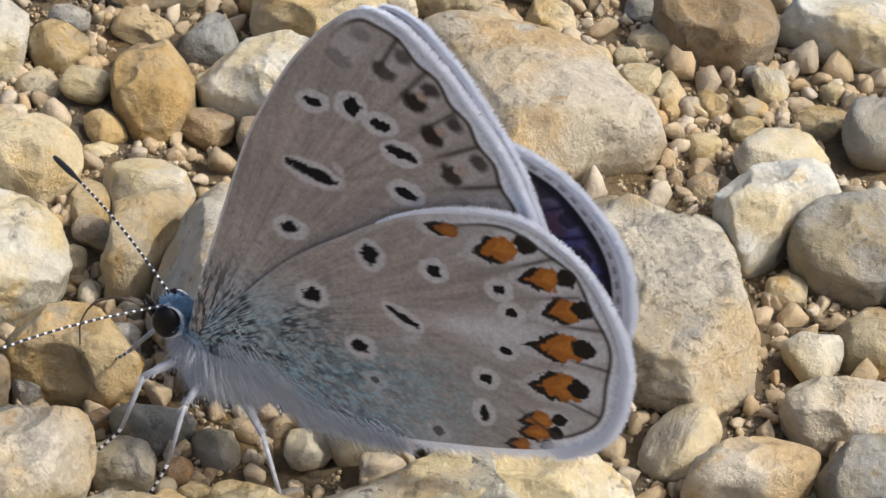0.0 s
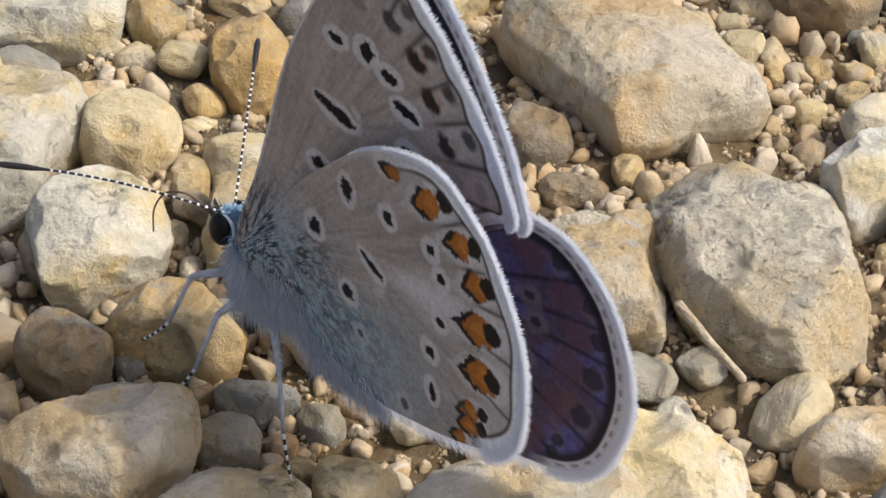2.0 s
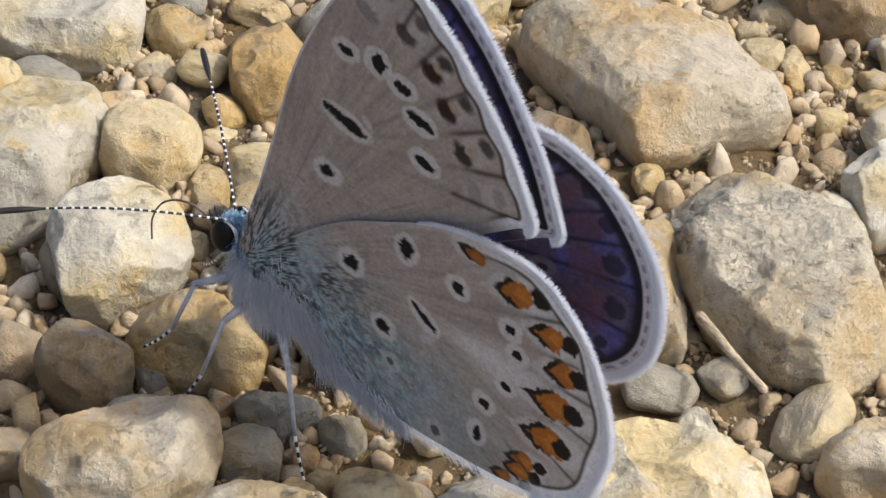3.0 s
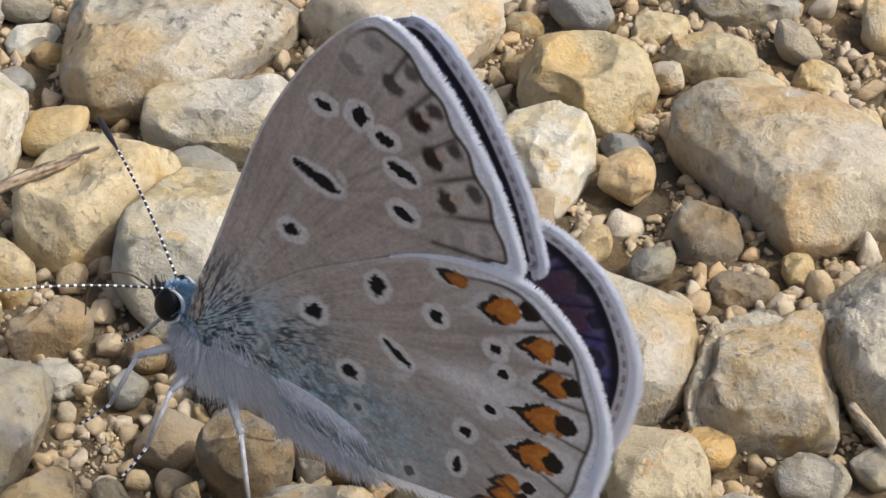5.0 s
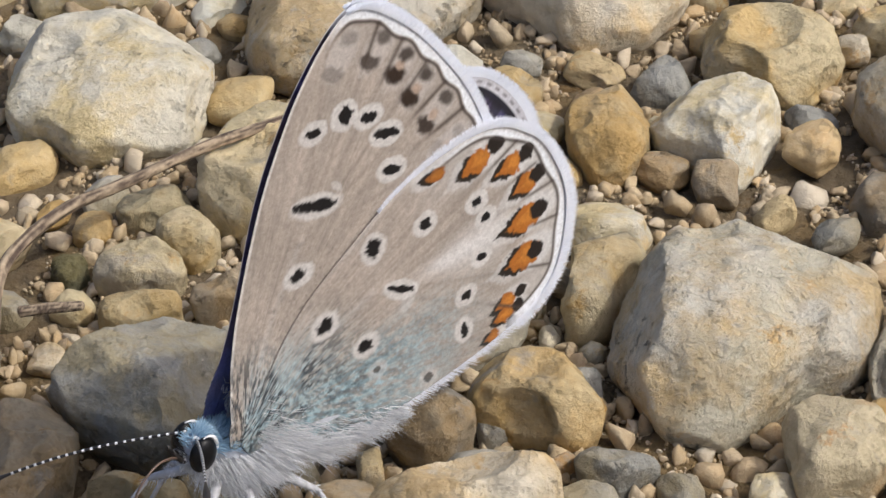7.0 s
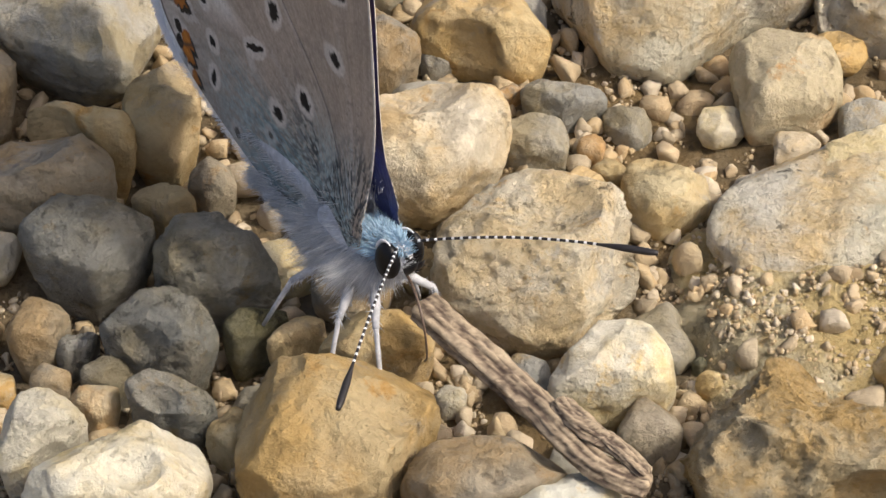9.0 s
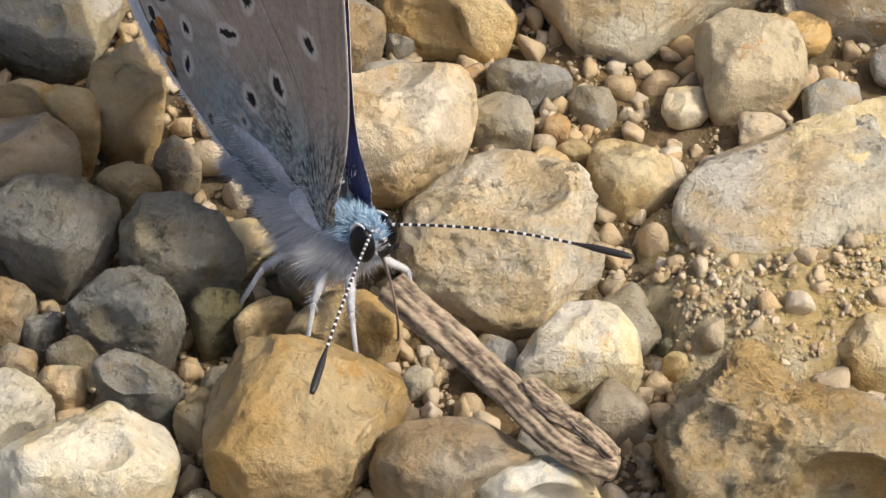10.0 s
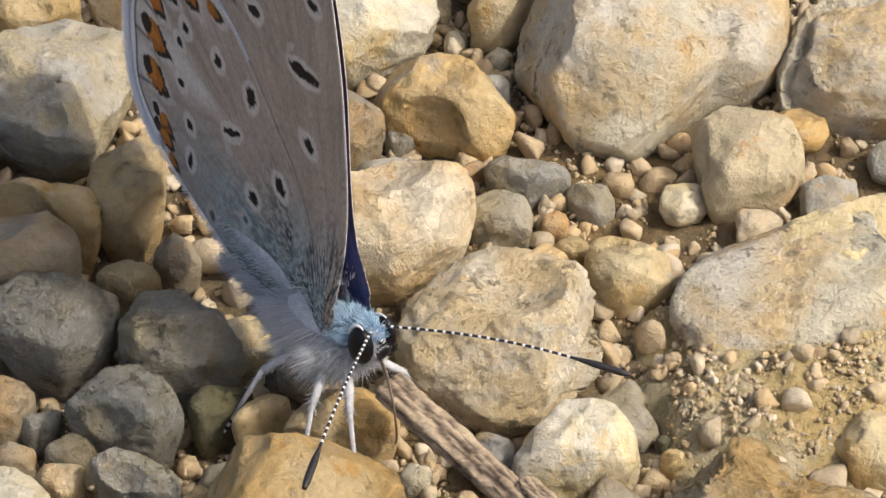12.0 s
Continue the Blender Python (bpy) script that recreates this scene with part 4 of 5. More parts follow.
HIND_EDGE = ((-1.127, 0.992, -1.05, 0.985, 0.62), (-1.389, 0.957, -1.516, 1.026, 1.0), (-1.617, 0.860, -1.726, 0.897, 0.90), (-1.744, 0.707, -1.821, 0.744, 0.95), (-1.755, 0.495, -1.858, 0.522, 1.15), (-1.775, 0.250, -1.868, 0.268, 1.2), (-1.690, 0.005, -1.799, 0.047, 0.72), (-1.697, -0.070, -1.795, -0.039, 0.72), (-1.627, -0.176, -1.764, -0.136, 0.55))
FORE_VEINS = ((-0.33, 2.0), (-0.615, 1.985), (-0.78, 1.873), (-0.965, 1.72), (-1.095, 1.564), (-1.23, 1.375), (-1.34, 1.18))
HIND_VEINS = ((-1.25, 1.08), (-1.665, 1.0), (-1.80, 0.81), (-1.94, 0.655), (-1.99, 0.428), (-1.98, 0.134), (-1.86, -0.09), (-1.60, -0.20))


def outline(points, steps=22):
    """The closed edge of a wing through its corner points."""
    n = len(points)
    out = []
    for i in range(n):
        a, b, c, d = (np.array(points[(i + k) % n]) for k in (-1, 0, 1, 2))
        for s in range(steps):
            t = s / steps
            out.append(0.5 * (2 * b + (c - a) * t + (2 * a - 5 * b + 4 * c - d) * t * t + (3 * b - a - 3 * c + d) * t ** 3))
    return np.array(out)


class Grain:
    """Smooth value noise over a plane, for the drifts and broken edges of the scales."""

    def __init__(self, seed):
        self.table = np.random.RandomState(seed).rand(512, 512)

    def __call__(self, x, z, scale, octaves=3):
        total, weight = 0, 0
        for o in range(octaves):
            u, v = x * scale * 2 ** o + 37.1 * o + 200, z * scale * 2 ** o + 11.7 * o + 200
            i, j = np.floor(u).astype(int), np.floor(v).astype(int)
            f, g = u - i, v - j
            f, g = f * f * (3 - 2 * f), g * g * (3 - 2 * g)
            t = self.table
            a = t[i % 512, j % 512] * (1 - f) + t[(i + 1) % 512, j % 512] * f
            b = t[i % 512, (j + 1) % 512] * (1 - f) + t[(i + 1) % 512, (j + 1) % 512] * f
            total = total + (a * (1 - g) + b * g) * 0.6 ** o
            weight += 0.6 ** o
        return total / weight


GRAIN = Grain(4)


def step(x, lo, hi):
    t = np.clip((x - lo) / (hi - lo), 0, 1)
    return t * t * (3 - 2 * t)


def lay(col, amount, color):
    return col * (1 - amount[:, None]) + np.array(color) * amount[:, None]


def oval(x, z, cx, cz, rx, rz, turn, wobble=0.25):
    a = math.radians(turn)
    dx, dz = x - cx, z - cz
    u, v = dx * math.cos(a) + dz * math.sin(a), -dx * math.sin(a) + dz * math.cos(a)
    return np.sqrt((u / rx) ** 2 + (v / rz) ** 2) + (GRAIN(x, z, 34, 2) - 0.5) * wobble * 2


def arrow(x, z, cx, cz, rx, rz, turn):
    """A rounded arrowhead that points back along its direction."""
    a = math.radians(turn)
    dx, dz = x - cx, z - cz
    u, v = (dx * math.cos(a) + dz * math.sin(a)) / rx, (-dx * math.sin(a) + dz * math.cos(a)) / rz
    blunt = np.maximum(u, 0)
    sharp = np.maximum(-u, 0)
    return np.sqrt(blunt ** 2 + v ** 2) * (u >= 0) + (sharp + np.abs(v)) * (u < 0) * 0.96 + (GRAIN(x, z, 30, 3) - 0.5) * 0.55


def vein_line(x, z, hub, tip, thin):
    h, t = np.array(hub), np.array(tip)
    d = t - h
    s = np.clip(((x - h[0]) * d[0] + (z - h[1]) * d[1]) / (d @ d), 0.0, 1)
    return np.exp(-((x - h[0] - s * d[0]) ** 2 + (z - h[1] - s * d[1]) ** 2) / thin ** 2)


def margin_of(x, z, fore):
    """Where the wing's edge is its outer margin, with the border and the fringe."""
    if fore:
        return step(x, -0.30, -0.44) * step(z, 1.02, 1.2)
    return step(x, -0.95, -1.40) * np.maximum(step(z, -0.08, 0.04), step(x, -1.66, -1.86))


def cell_line(x, z, hub, tip, thin, start):
    """A vein from a share of the way out to the margin."""
    h, t = np.array(hub), np.array(tip)
    return vein_line(x, z, tuple(h + (t - h) * start), tip, thin)


def under_pattern(x, z, rim, fore):
    """Colours of the wing's outer (under) side: grey-brown with ringed spots, orange crescents, blue dust at the root and a white edge."""
    brown = np.array((0.425, 0.365, 0.308)) if fore else np.array((0.435, 0.375, 0.318))
    col = np.tile(brown, (len(x), 1)) * (0.80 + 0.42 * GRAIN(x, z, 3, 3))[:, None]
    root = np.hypot(x, z)
    along = np.arctan2(z, -x)
    streak = 0.5 * GRAIN(along * 30, root * 1.5, 1.0, 3) + 0.5 * GRAIN(along * 120 + 9, root * 7, 1.0, 2)
    col *= (0.72 + 0.56 * streak)[:, None]
    hub = (-0.30, 0.95) if fore else (-0.80, 0.45)
    off_hub = np.hypot(x - hub[0], z - hub[1])
    for tip in FORE_VEINS if fore else HIND_VEINS:
        col = lay(col, 0.22 * vein_line(x, z, hub, tip, 0.014) * step(off_hub, 0.05, 0.4), (0.15, 0.115, 0.09))
        col = lay(col, 0.08 * vein_line(x, z, (0, 0), hub, 0.02), (0.50, 0.46, 0.42))
    # pale outer field
    edge = margin_of(x, z, fore)
    col = lay(col, (0.30 if fore else 0.62) * step(rim, 0.36, 0.14) * edge, (0.47, 0.425, 0.385) if fore else (0.58, 0.555, 0.52))
    ragged = (GRAIN(x, z, 26, 3) - 0.5)
    if fore:
        col = lay(col, 0.25 * step(x, -0.10, 0.05), (0.42, 0.37, 0.31))
        col = lay(col, 0.9 * step(rim, 0.018, 0.008) * step(x, -0.42, -0.3), (0.78, 0.74, 0.68))
        for n, (cx, cz, ox, oz) in enumerate(FORE_EDGE):
            a = math.degrees(math.atan2(oz - cz, ox - cx))
            weak = (0.45, 0.85, 1.0, 1.0, 0.95, 0.35)[n]
            col = lay(col, 0.75 * step(oval(x, z, (cx + ox) / 2, (cz + oz) / 2, 0.150, 0.082, a, 0.15), 1.15, 0.70), (0.55, 0.505, 0.46))
            if n > 1:
                col = lay(col, 0.45 * weak * step(oval(x, z, cx * 0.62 + ox * 0.38, cz * 0.62 + oz * 0.38, 0.035, 0.04, a), 1.3, 0.4), (0.40, 0.20, 0.07))
            ar = math.radians(a)
            # inner mark: a crescent hollowed from the outside
            inner = oval(x, z, cx, cz, 0.046, 0.066, a, 0.25)
            hollow = oval(x, z, cx + 0.062 * math.cos(ar), cz + 0.062 * math.sin(ar), 0.036, 0.036, a, 0.3)
            col = lay(col, weak * step(inner, 1.30, 0.65) * step(hollow, 0.75, 1.25), (0.036, 0.022, 0.014))
            outer = oval(x, z, ox, oz, 0.038, 0.052, a, 0.25)
            col = lay(col, weak * 0.92 * step(outer, 1.35, 0.55), (0.042, 0.030, 0.022))
        for tip in FORE_VEINS[1:]:
            col = lay(col, 0.80 * cell_line(x, z, hub, tip, 0.015, 0.66) * step(rim, 0.34, 0.20), (0.060, 0.042, 0.030))
        blue = 0.65 * step(root, 0.55, 0.05) * step(along, 1.75, 1.2)
    else:
        ray = np.exp(-((z - 0.47 + 0.10 * (x + 1.4)) / (0.055 + 0.07 * step(x, -1.1, -1.5))) ** 2) * step(x, -0.98, -1.30) * step(x, -1.72, -1.60)
        col = lay(col, 0.85 * ray, (0.74, 0.72, 0.69))
        wedge = oval(x, z, -1.045, 0.325, 0.11, 0.045, -62)
        col = lay(col, 0.75 * step(wedge, 1.1, 0.6), (0.62, 0.595, 0.56))
        for n, (cx, cz, ox, oz, big) in enumerate(HIND_EDGE):
            a = math.degrees(math.atan2(oz - cz, ox - cx)) if n else 175
            if n in (0, 6, 7, 8):
                pale = step(oval(x, z, (cx + ox) / 2, (cz + oz) / 2, 0.17 * big, 0.105 * big, a, 0.12), 1.1, 0.75)
                col = lay(col, 0.8 * pale, (0.66, 0.64, 0.61))
            else:
                pale = step(oval(x, z, cx * 0.35 + ox * 0.65, cz * 0.35 + oz * 0.65, 0.185, 0.100 * max(big, 0.95), a, 0.12), 1.1, 0.75)
                col = lay(col, 0.85 * pale, (0.68, 0.665, 0.64))
                ar = math.radians(a)
                # a whitish arrowhead inside the orange
                col = lay(col, 0.75 * step(arrow(x, z, cx - 0.075 * math.cos(ar), cz - 0.075 * math.sin(ar), 0.13 * big, 0.085 * big, a), 1.15, 0.85), (0.62, 0.60, 0.57))
        for n, (cx, cz, ox, oz, big) in enumerate(HIND_EDGE):
            a = math.degrees(math.atan2(oz - cz, ox - cx)) if n else 175
            ar = math.radians(a)
            ix, iz = cx - 0.030 * big * math.cos(ar), cz - 0.030 * big * math.sin(ar)
            col = lay(col, step(arrow(x, z, ix, iz, 0.106 * big, 0.078 * big, a) + 0.5 * ragged, 1.12, 0.92), (0.024, 0.017, 0.012))
            dull = n in (0, 8)
            flame = arrow(x, z, cx + 0.012 * math.cos(ar), cz + 0.012 * math.sin(ar), 0.095 * big, 0.074 * big, a) + 0.4 * ragged
            col = lay(col, step(flame, 1.10, 0.88), (0.34, 0.12, 0.022) if dull else (0.44, 0.150, 0.022))
            col = lay(col, (0.4 if dull else 0.8) * step(arrow(x, z, cx + 0.035 * big * math.cos(ar), cz + 0.035 * big * math.sin(ar), 0.070 * big, 0.055 * big, a) + 0.8 * ragged, 1.1, 0.5), (0.60, 0.235, 0.038))
            if n:
                size = 0.052 if n < 6 else 0.042
                col = lay(col, step(oval(x, z, ox, oz, size * (0.75 + 0.3 * big), size * (0.62 + 0.35 * big), a + 70, 0.3), 1.15, 0.88), (0.020, 0.014, 0.011))
        for tip in HIND_VEINS[1:-1]:
            col = lay(col, 0.80 * cell_line(x, z, hub, tip, 0.011, 0.72) * step(rim, 0.30, 0.18), (0.070, 0.052, 0.040))
        blue = 0.80 * step(root, 1.00, 0.15) * step(z, 0.62, 0.10)
        blue = np.maximum(blue, 0.85 * step(root, 1.75, 0.7) * step(z + 0.22 * x, 0.14, -0.22))
    # blue-green dust with dark flecks that lie along the wing
    dust = step(GRAIN(along * 26, root * 9, 1.6, 3), 0.28, 0.66)
    col = lay(col, blue * (0.25 + 0.75 * dust), (0.31, 0.475, 0.53))
    col = lay(col, 0.55 * blue * step(GRAIN(x * 0.8 + z, z - x, 40, 2), 0.52, 0.70), (0.46, 0.66, 0.74))
    fleck = step(GRAIN(along * 16 + 5, root * 11, 2.0, 2), 0.50, 0.58)
    blotch = step(GRAIN(x + 7, z, 6, 2), 0.34, 0.54)
    near = step(root, 0.62, 0.18) if fore else np.maximum(step(root, 0.95, 0.35), 0.5 * step(root, 1.5, 0.6) * step(z + 0.22 * x, 0.02, -0.14))
    col = lay(col, 0.92 * fleck * blotch * near, (0.016, 0.020, 0.026))
    col = lay(col, 0.60 * step(GRAIN(x * 1.2 - z, z, 34, 3), 0.51, 0.60) * step(root, 0.7 if fore else 1.5, 0.35) * step(z, 0.80 if fore else 0.42, 0.1), (0.07, 0.09, 0.105))
    col = lay(col, 0.35 * step(GRAIN(x + 3, z, 48, 2), 0.70, 0.78) * step(root, 1.4, 0.5), (0.05, 0.045, 0.045))
    for n, (cx, cz, rx, rz, turn) in enumerate(FORE_SPOTS if fore else HIND_SPOTS):
        wide = 0.040 if rx < 0.1 else 0.036
        small = not fore and n in (10, 11)
        ring = step(oval(x, z, cx, cz, rx + wide, rz + wide, turn, 0.12), 1.12, 0.88)
        col = lay(col, ring * (0.35 if small else 0.92), (0.66, 0.635, 0.60))
        core = oval(x, z, cx, cz, rx, rz, turn, 0.50)
        col = lay(col, step(core, 1.20, 0.90) * (0.75 if small else 1.0), (0.010, 0.008, 0.008))
    if fore:
        # the pale spur over the long mark
        spur = oval(x, z, -0.475, 1.185, 0.050, 0.022, 40, 0.3)
        col = lay(col, 0.8 * step(spur, 1.2, 0.6), (0.60, 0.57, 0.53))
    # scalloped dark line and white border
    wave = 0.010 * np.sin(np.arctan2(z - hub[1], -(x - hub[0])) * (26 if fore else 17))
    line = np.exp(-((rim - 0.060 + wave) / 0.010) ** 2) * edge
    col = lay(col, 0.9 * line, (0.055, 0.042, 0.036))
    col = lay(col, step(rim - 0.0 + wave, 0.054, 0.040) * edge, (0.86, 0.88, 0.91))
    if not fore:
        costa = step(rim, 0.04, 0.012) * step(x, -0.35, -1.1) * step(z, 0.4, 0.7)
        col = lay(col, 0.7 * costa, (0.66, 0.63, 0.60))
    return col


def upper_pattern(x, z, rim, fore):
    """Colours of the inner (upper) side: violet-brown with a black border."""
    col = np.tile(np.array((0.095, 0.075, 0.135)), (len(x), 1))
    root = np.hypot(x, z)
    drift = GRAIN(x, z, 6, 3)
    col = lay(col, 0.8 * step(drift, 0.36, 0.64), (0.115, 0.115, 0.36))
    col = lay(col, 0.6 * step(GRAIN(x + 5, z, 9, 2), 0.55, 0.7), (0.15, 0.095, 0.115))
    col *= (0.70 + 0.60 * GRAIN(x, z, 40, 2))[:, None]
    hub = (-0.30, 0.95) if fore else (-0.80, 0.45)
    for tip in FORE_VEINS if fore else HIND_VEINS:
        col = lay(col, 0.85 * vein_line(x, z, hub, tip, 0.014), (0.020, 0.017, 0.030))
    col = lay(col, 0.55 * step(root, 0.7, 0.1), (0.14, 0.20, 0.48))
    if not fore:
        for cx, cz, ox, oz, big in HIND_EDGE:
            col = lay(col, 0.6 * step(oval(x, z, cx + 0.03, cz, 0.10 * big, 0.08 * big, 0), 1.2, 0.7), (0.145, 0.070, 0.095))
            col = lay(col, 0.55 * step(oval(x, z, (cx + 2 * ox) / 3 - 0.05, (cz + 2 * oz) / 3, 0.05 * big, 0.07 * big, 0), 1.2, 0.7), (0.17, 0.16, 0.26))
            col = lay(col, 0.8 * step(oval(x, z, ox, oz, 0.050 * big, 0.055 * big, 0), 1.2, 0.8), (0.02, 0.018, 0.03))
        for cx, cz, rx, rz, _ in HIND_SPOTS[2:6]:
            col = lay(col, 0.6 * step(oval(x, z, cx, cz, rx + 0.04, rz + 0.04, 0), 1.2, 0.8), (0.20, 0.18, 0.20))
            col = lay(col, 0.9 * step(oval(x, z, cx, cz, rx, rz, 0), 1.2, 0.8), (0.03, 0.025, 0.04))
    edge = margin_of(x, z, fore)
    col = lay(col, 0.95 * step(rim, 0.120, 0.075) * edge, (0.010, 0.009, 0.014))
    checks = 0.5 + 0.5 * np.sin(np.arctan2(z - hub[1], -(x - hub[0])) * 90)
    col = lay(col, step(rim, 0.056, 0.044) * edge, (0.66, 0.65, 0.68))
    col = lay(col, 0.75 * np.exp(-((rim - 0.026) / 0.009) ** 2) * step(checks, 0.25, 0.7) * edge, (0.14, 0.12, 0.12))
    return col


def build_wing(name, shape, fore, side, parent, label):
    """One thin wing with a patterned under side and a violet upper side; side is 1 for the insect's left."""
    edge = outline(shape)
    centre = edge.mean(axis=0)
    cols, rows = len(edge), 104
    shares = np.linspace(0, 1, rows + 1)[1:] ** 0.85
    flat = np.concatenate([centre[None]] + [centre + (edge - centre) * s for s in shares])
    length = np.hypot(*(edge - centre).T)
    nxt = np.roll(edge, -1, axis=0) - np.roll(edge, 1, axis=0)
    normal = np.stack([nxt[:, 1], -nxt[:, 0]], 1) / np.hypot(*nxt.T)[:, None]
    lean = np.abs(((edge - centre) * normal).sum(1))
    rim = np.concatenate([[lean.mean()]] + [lean * (1 - s) for s in shares])
    x, z = flat[:, 0], flat[:, 1]
    hub = (-0.30, 0.95) if fore else (-0.80, 0.45)
    ridge = sum(vein_line(x, z, hub, tip, 0.03) for tip in (FORE_VEINS if fore else HIND_VEINS))
    camber = 0.010 * np.sin(np.clip(np.hypot(x, z) / 2.2, 0, 1) * math.pi) - (0.0025 if fore else -0.003)
    camber = camber + 0.095 * np.exp(-(np.hypot(x, z) / 0.34) ** 2)
    along = np.arctan2(z, -x)
    folds = GRAIN(along * 11, np.hypot(x, z) * 0.6, 1.0, 2)
    if fore:
        camber = camber + 0.016 * (folds - 0.5) * step(along, 1.15, 1.35) * step(np.hypot(x, z), 1.7, 0.8)
    else:
        camber = camber + 0.009 * np.maximum(folds - 0.3, 0) * step(rim, 0.1, 0.3)
    y = camber + 0.001 * ridge + 0.001 * (GRAIN(x, z, 4, 2) - 0.5)
    count = len(x)
    outer = np.stack([x, (y + 0.0015) * side, z], 1) * U
    inner = np.stack([x, (y - 0.0015) * side, z], 1) * U
    verts = np.concatenate([outer, inner])
    faces = []
    for k in range(cols):
        faces.append((0, 1 + k, 1 + (k + 1) % cols))
    for r in range(rows - 1):
        a, b = 1 + r * cols, 1 + (r + 1) * cols
        for k in range(cols):
            faces.append((a + k, b + k, b + (k + 1) % cols, a + (k + 1) % cols))
    top = len(faces)
    faces += [tuple(i + count for i in reversed(f)) for f in faces]
    a = 1 + (rows - 1) * cols
    faces += [(a + k, a + k + count, a + (k + 1) % cols + count, a + (k + 1) % cols) for k in range(cols)]
    if side > 0:
        faces = [tuple(reversed(f)) for f in faces]
    me = bpy.data.meshes.new(name)
    me.from_pydata(verts.tolist(), [], faces)
    me.materials.append(SCALES)
    me.materials.append(VIOLET)
    index = np.zeros(len(faces), dtype=np.int32)
    index[top:2 * top] = 1
    me.polygons.foreach_set("material_index", index)
    me.polygons.foreach_set("use_smooth", [True] * len(faces))
    layer = me.color_attributes.new("pattern", "FLOAT_COLOR", "POINT")
    col = np.concatenate([under_pattern(x, z, rim, fore), upper_pattern(x, z, rim, fore)])
    col[2 * count - cols:] = col[count - cols:count]
    layer.data.foreach_set("color", np.concatenate([np.clip(col, 0, 1), np.ones((len(col), 1))], 1).astype(np.float32).ravel())
    wing = new(name, me)
    wing.parent = parent
    wing["label"] = label
    # the fringe of fine hairs
    rng = random.Random(3 + fore)
    hv, hf = [], []
    for k in range(cols):
        p, n = edge[k], normal[k]
        outer_edge = (p[0] < -0.42 and p[1] > 1.16) if fore else (p[0] < -0.8 and (p[1] > 0.0 or p[0] < -1.8))
        anal = not fore and not outer_edge and p[0] < -0.15 and p[1] < -0.10
        if not (outer_edge or anal):
            continue
        for s in range(30 if outer_edge else 6):
            q = p + nxt[k] * 0.5 * rng.uniform(-0.5, 0.5)
            long = rng.uniform(0.020, 0.052) * (min(1.0, max(0.15, (-p[0] - 0.38) / 0.25)) if fore else 1.0 + 0.5 * min(1.0, max(0.0, (0.95 - p[1]) / 0.5))) * (1.0 if fore else min(1.0, max(0.10, (-p[0] - 0.75) / 0.6))) if outer_edge else rng.uniform(0.03, 0.08) + 0.08 * max(0.0, 1 + p[0] / 1.3) * rng.random()
            bend = rng.uniform(-0.12, 0.12) - (0.0 if outer_edge else 0.9)
            tang = nxt[k] / np.hypot(*nxt[k])
            d = n + tang * bend
            wide = tang * rng.uniform(0.0016, 0.0032)
            base = q - n * 0.004
            tip = q + d * long
            yy = rng.uniform(-0.006, 0.012) + (0.0 if fore else 0.006)
            first = len(hv)
            for px, ww, dy in ((base, wide, 0), (q + d * long * 0.5, wide * 0.8, 0.002), (tip, wide * 0.15, rng.uniform(-0.012, 0.012))):
                hv.append(((px[0] - ww[0]) * U, (yy + dy) * side * U, (px[1] - ww[1]) * U))
                hv.append(((px[0] + ww[0]) * U, (yy + dy) * side * U, (px[1] + ww[1]) * U))
            hf += [(first, first + 1, first + 3, first + 2), (first + 2, first + 3, first + 5, first + 4)]
    fr = mesh_part("fringe", hv, hf, FRINGE, wing, "white hairy wing fringe")
    fr["kind"] = "stuff"

    def root_place(rng):
        angle = rng.uniform(1.25, 1.75) if fore else rng.uniform(-0.30, 1.1)
        far = abs(rng.gauss(0, 0.17)) + 0.04
        sx, sz = -math.cos(angle), math.sin(angle)
        p = Vector((sx * far, 0.012 * side + 0.02 * side * math.sin(min(1, far / 2.2) * math.pi), sz * far)) * (U / MM)
        return p, Vector((sx + rng.uniform(-0.2, 0.2), 0.10 * side, sz + rng.uniform(-0.2, 0.1))), 1.0
    fur("root_hair", 16 if fore else 40, root_place, GREY_HAIR, wing, "pale grey-blue hair at the wing root", 0.30, 31 + fore, 0.013)
    if not fore:
        def margin_place(rng):
            along_edge = rng.random() ** 1.6
            px, pz = -0.02 - 1.05 * along_edge, -0.05 - 0.36 * min(1, 2.2 * along_edge) + abs(rng.gauss(0, 0.085)) * (1 - 0.5 * along_edge)
            far = math.hypot(px, pz)
            p = Vector((px, side * (0.010 + 0.02 * math.sin(min(1, far / 2.2) * math.pi)), pz)) * (U / MM)
            return p, Vector((-1.0, side * rng.uniform(0.1, 0.75), rng.uniform(-0.85, 0.0))), 1.25 - 0.7 * along_edge
        fur("margin_fur", 2400, margin_place, WHITE_HAIR, wing, "white fur along the hindwing's inner edge", 1.15, 61, 0.015)
    return wing


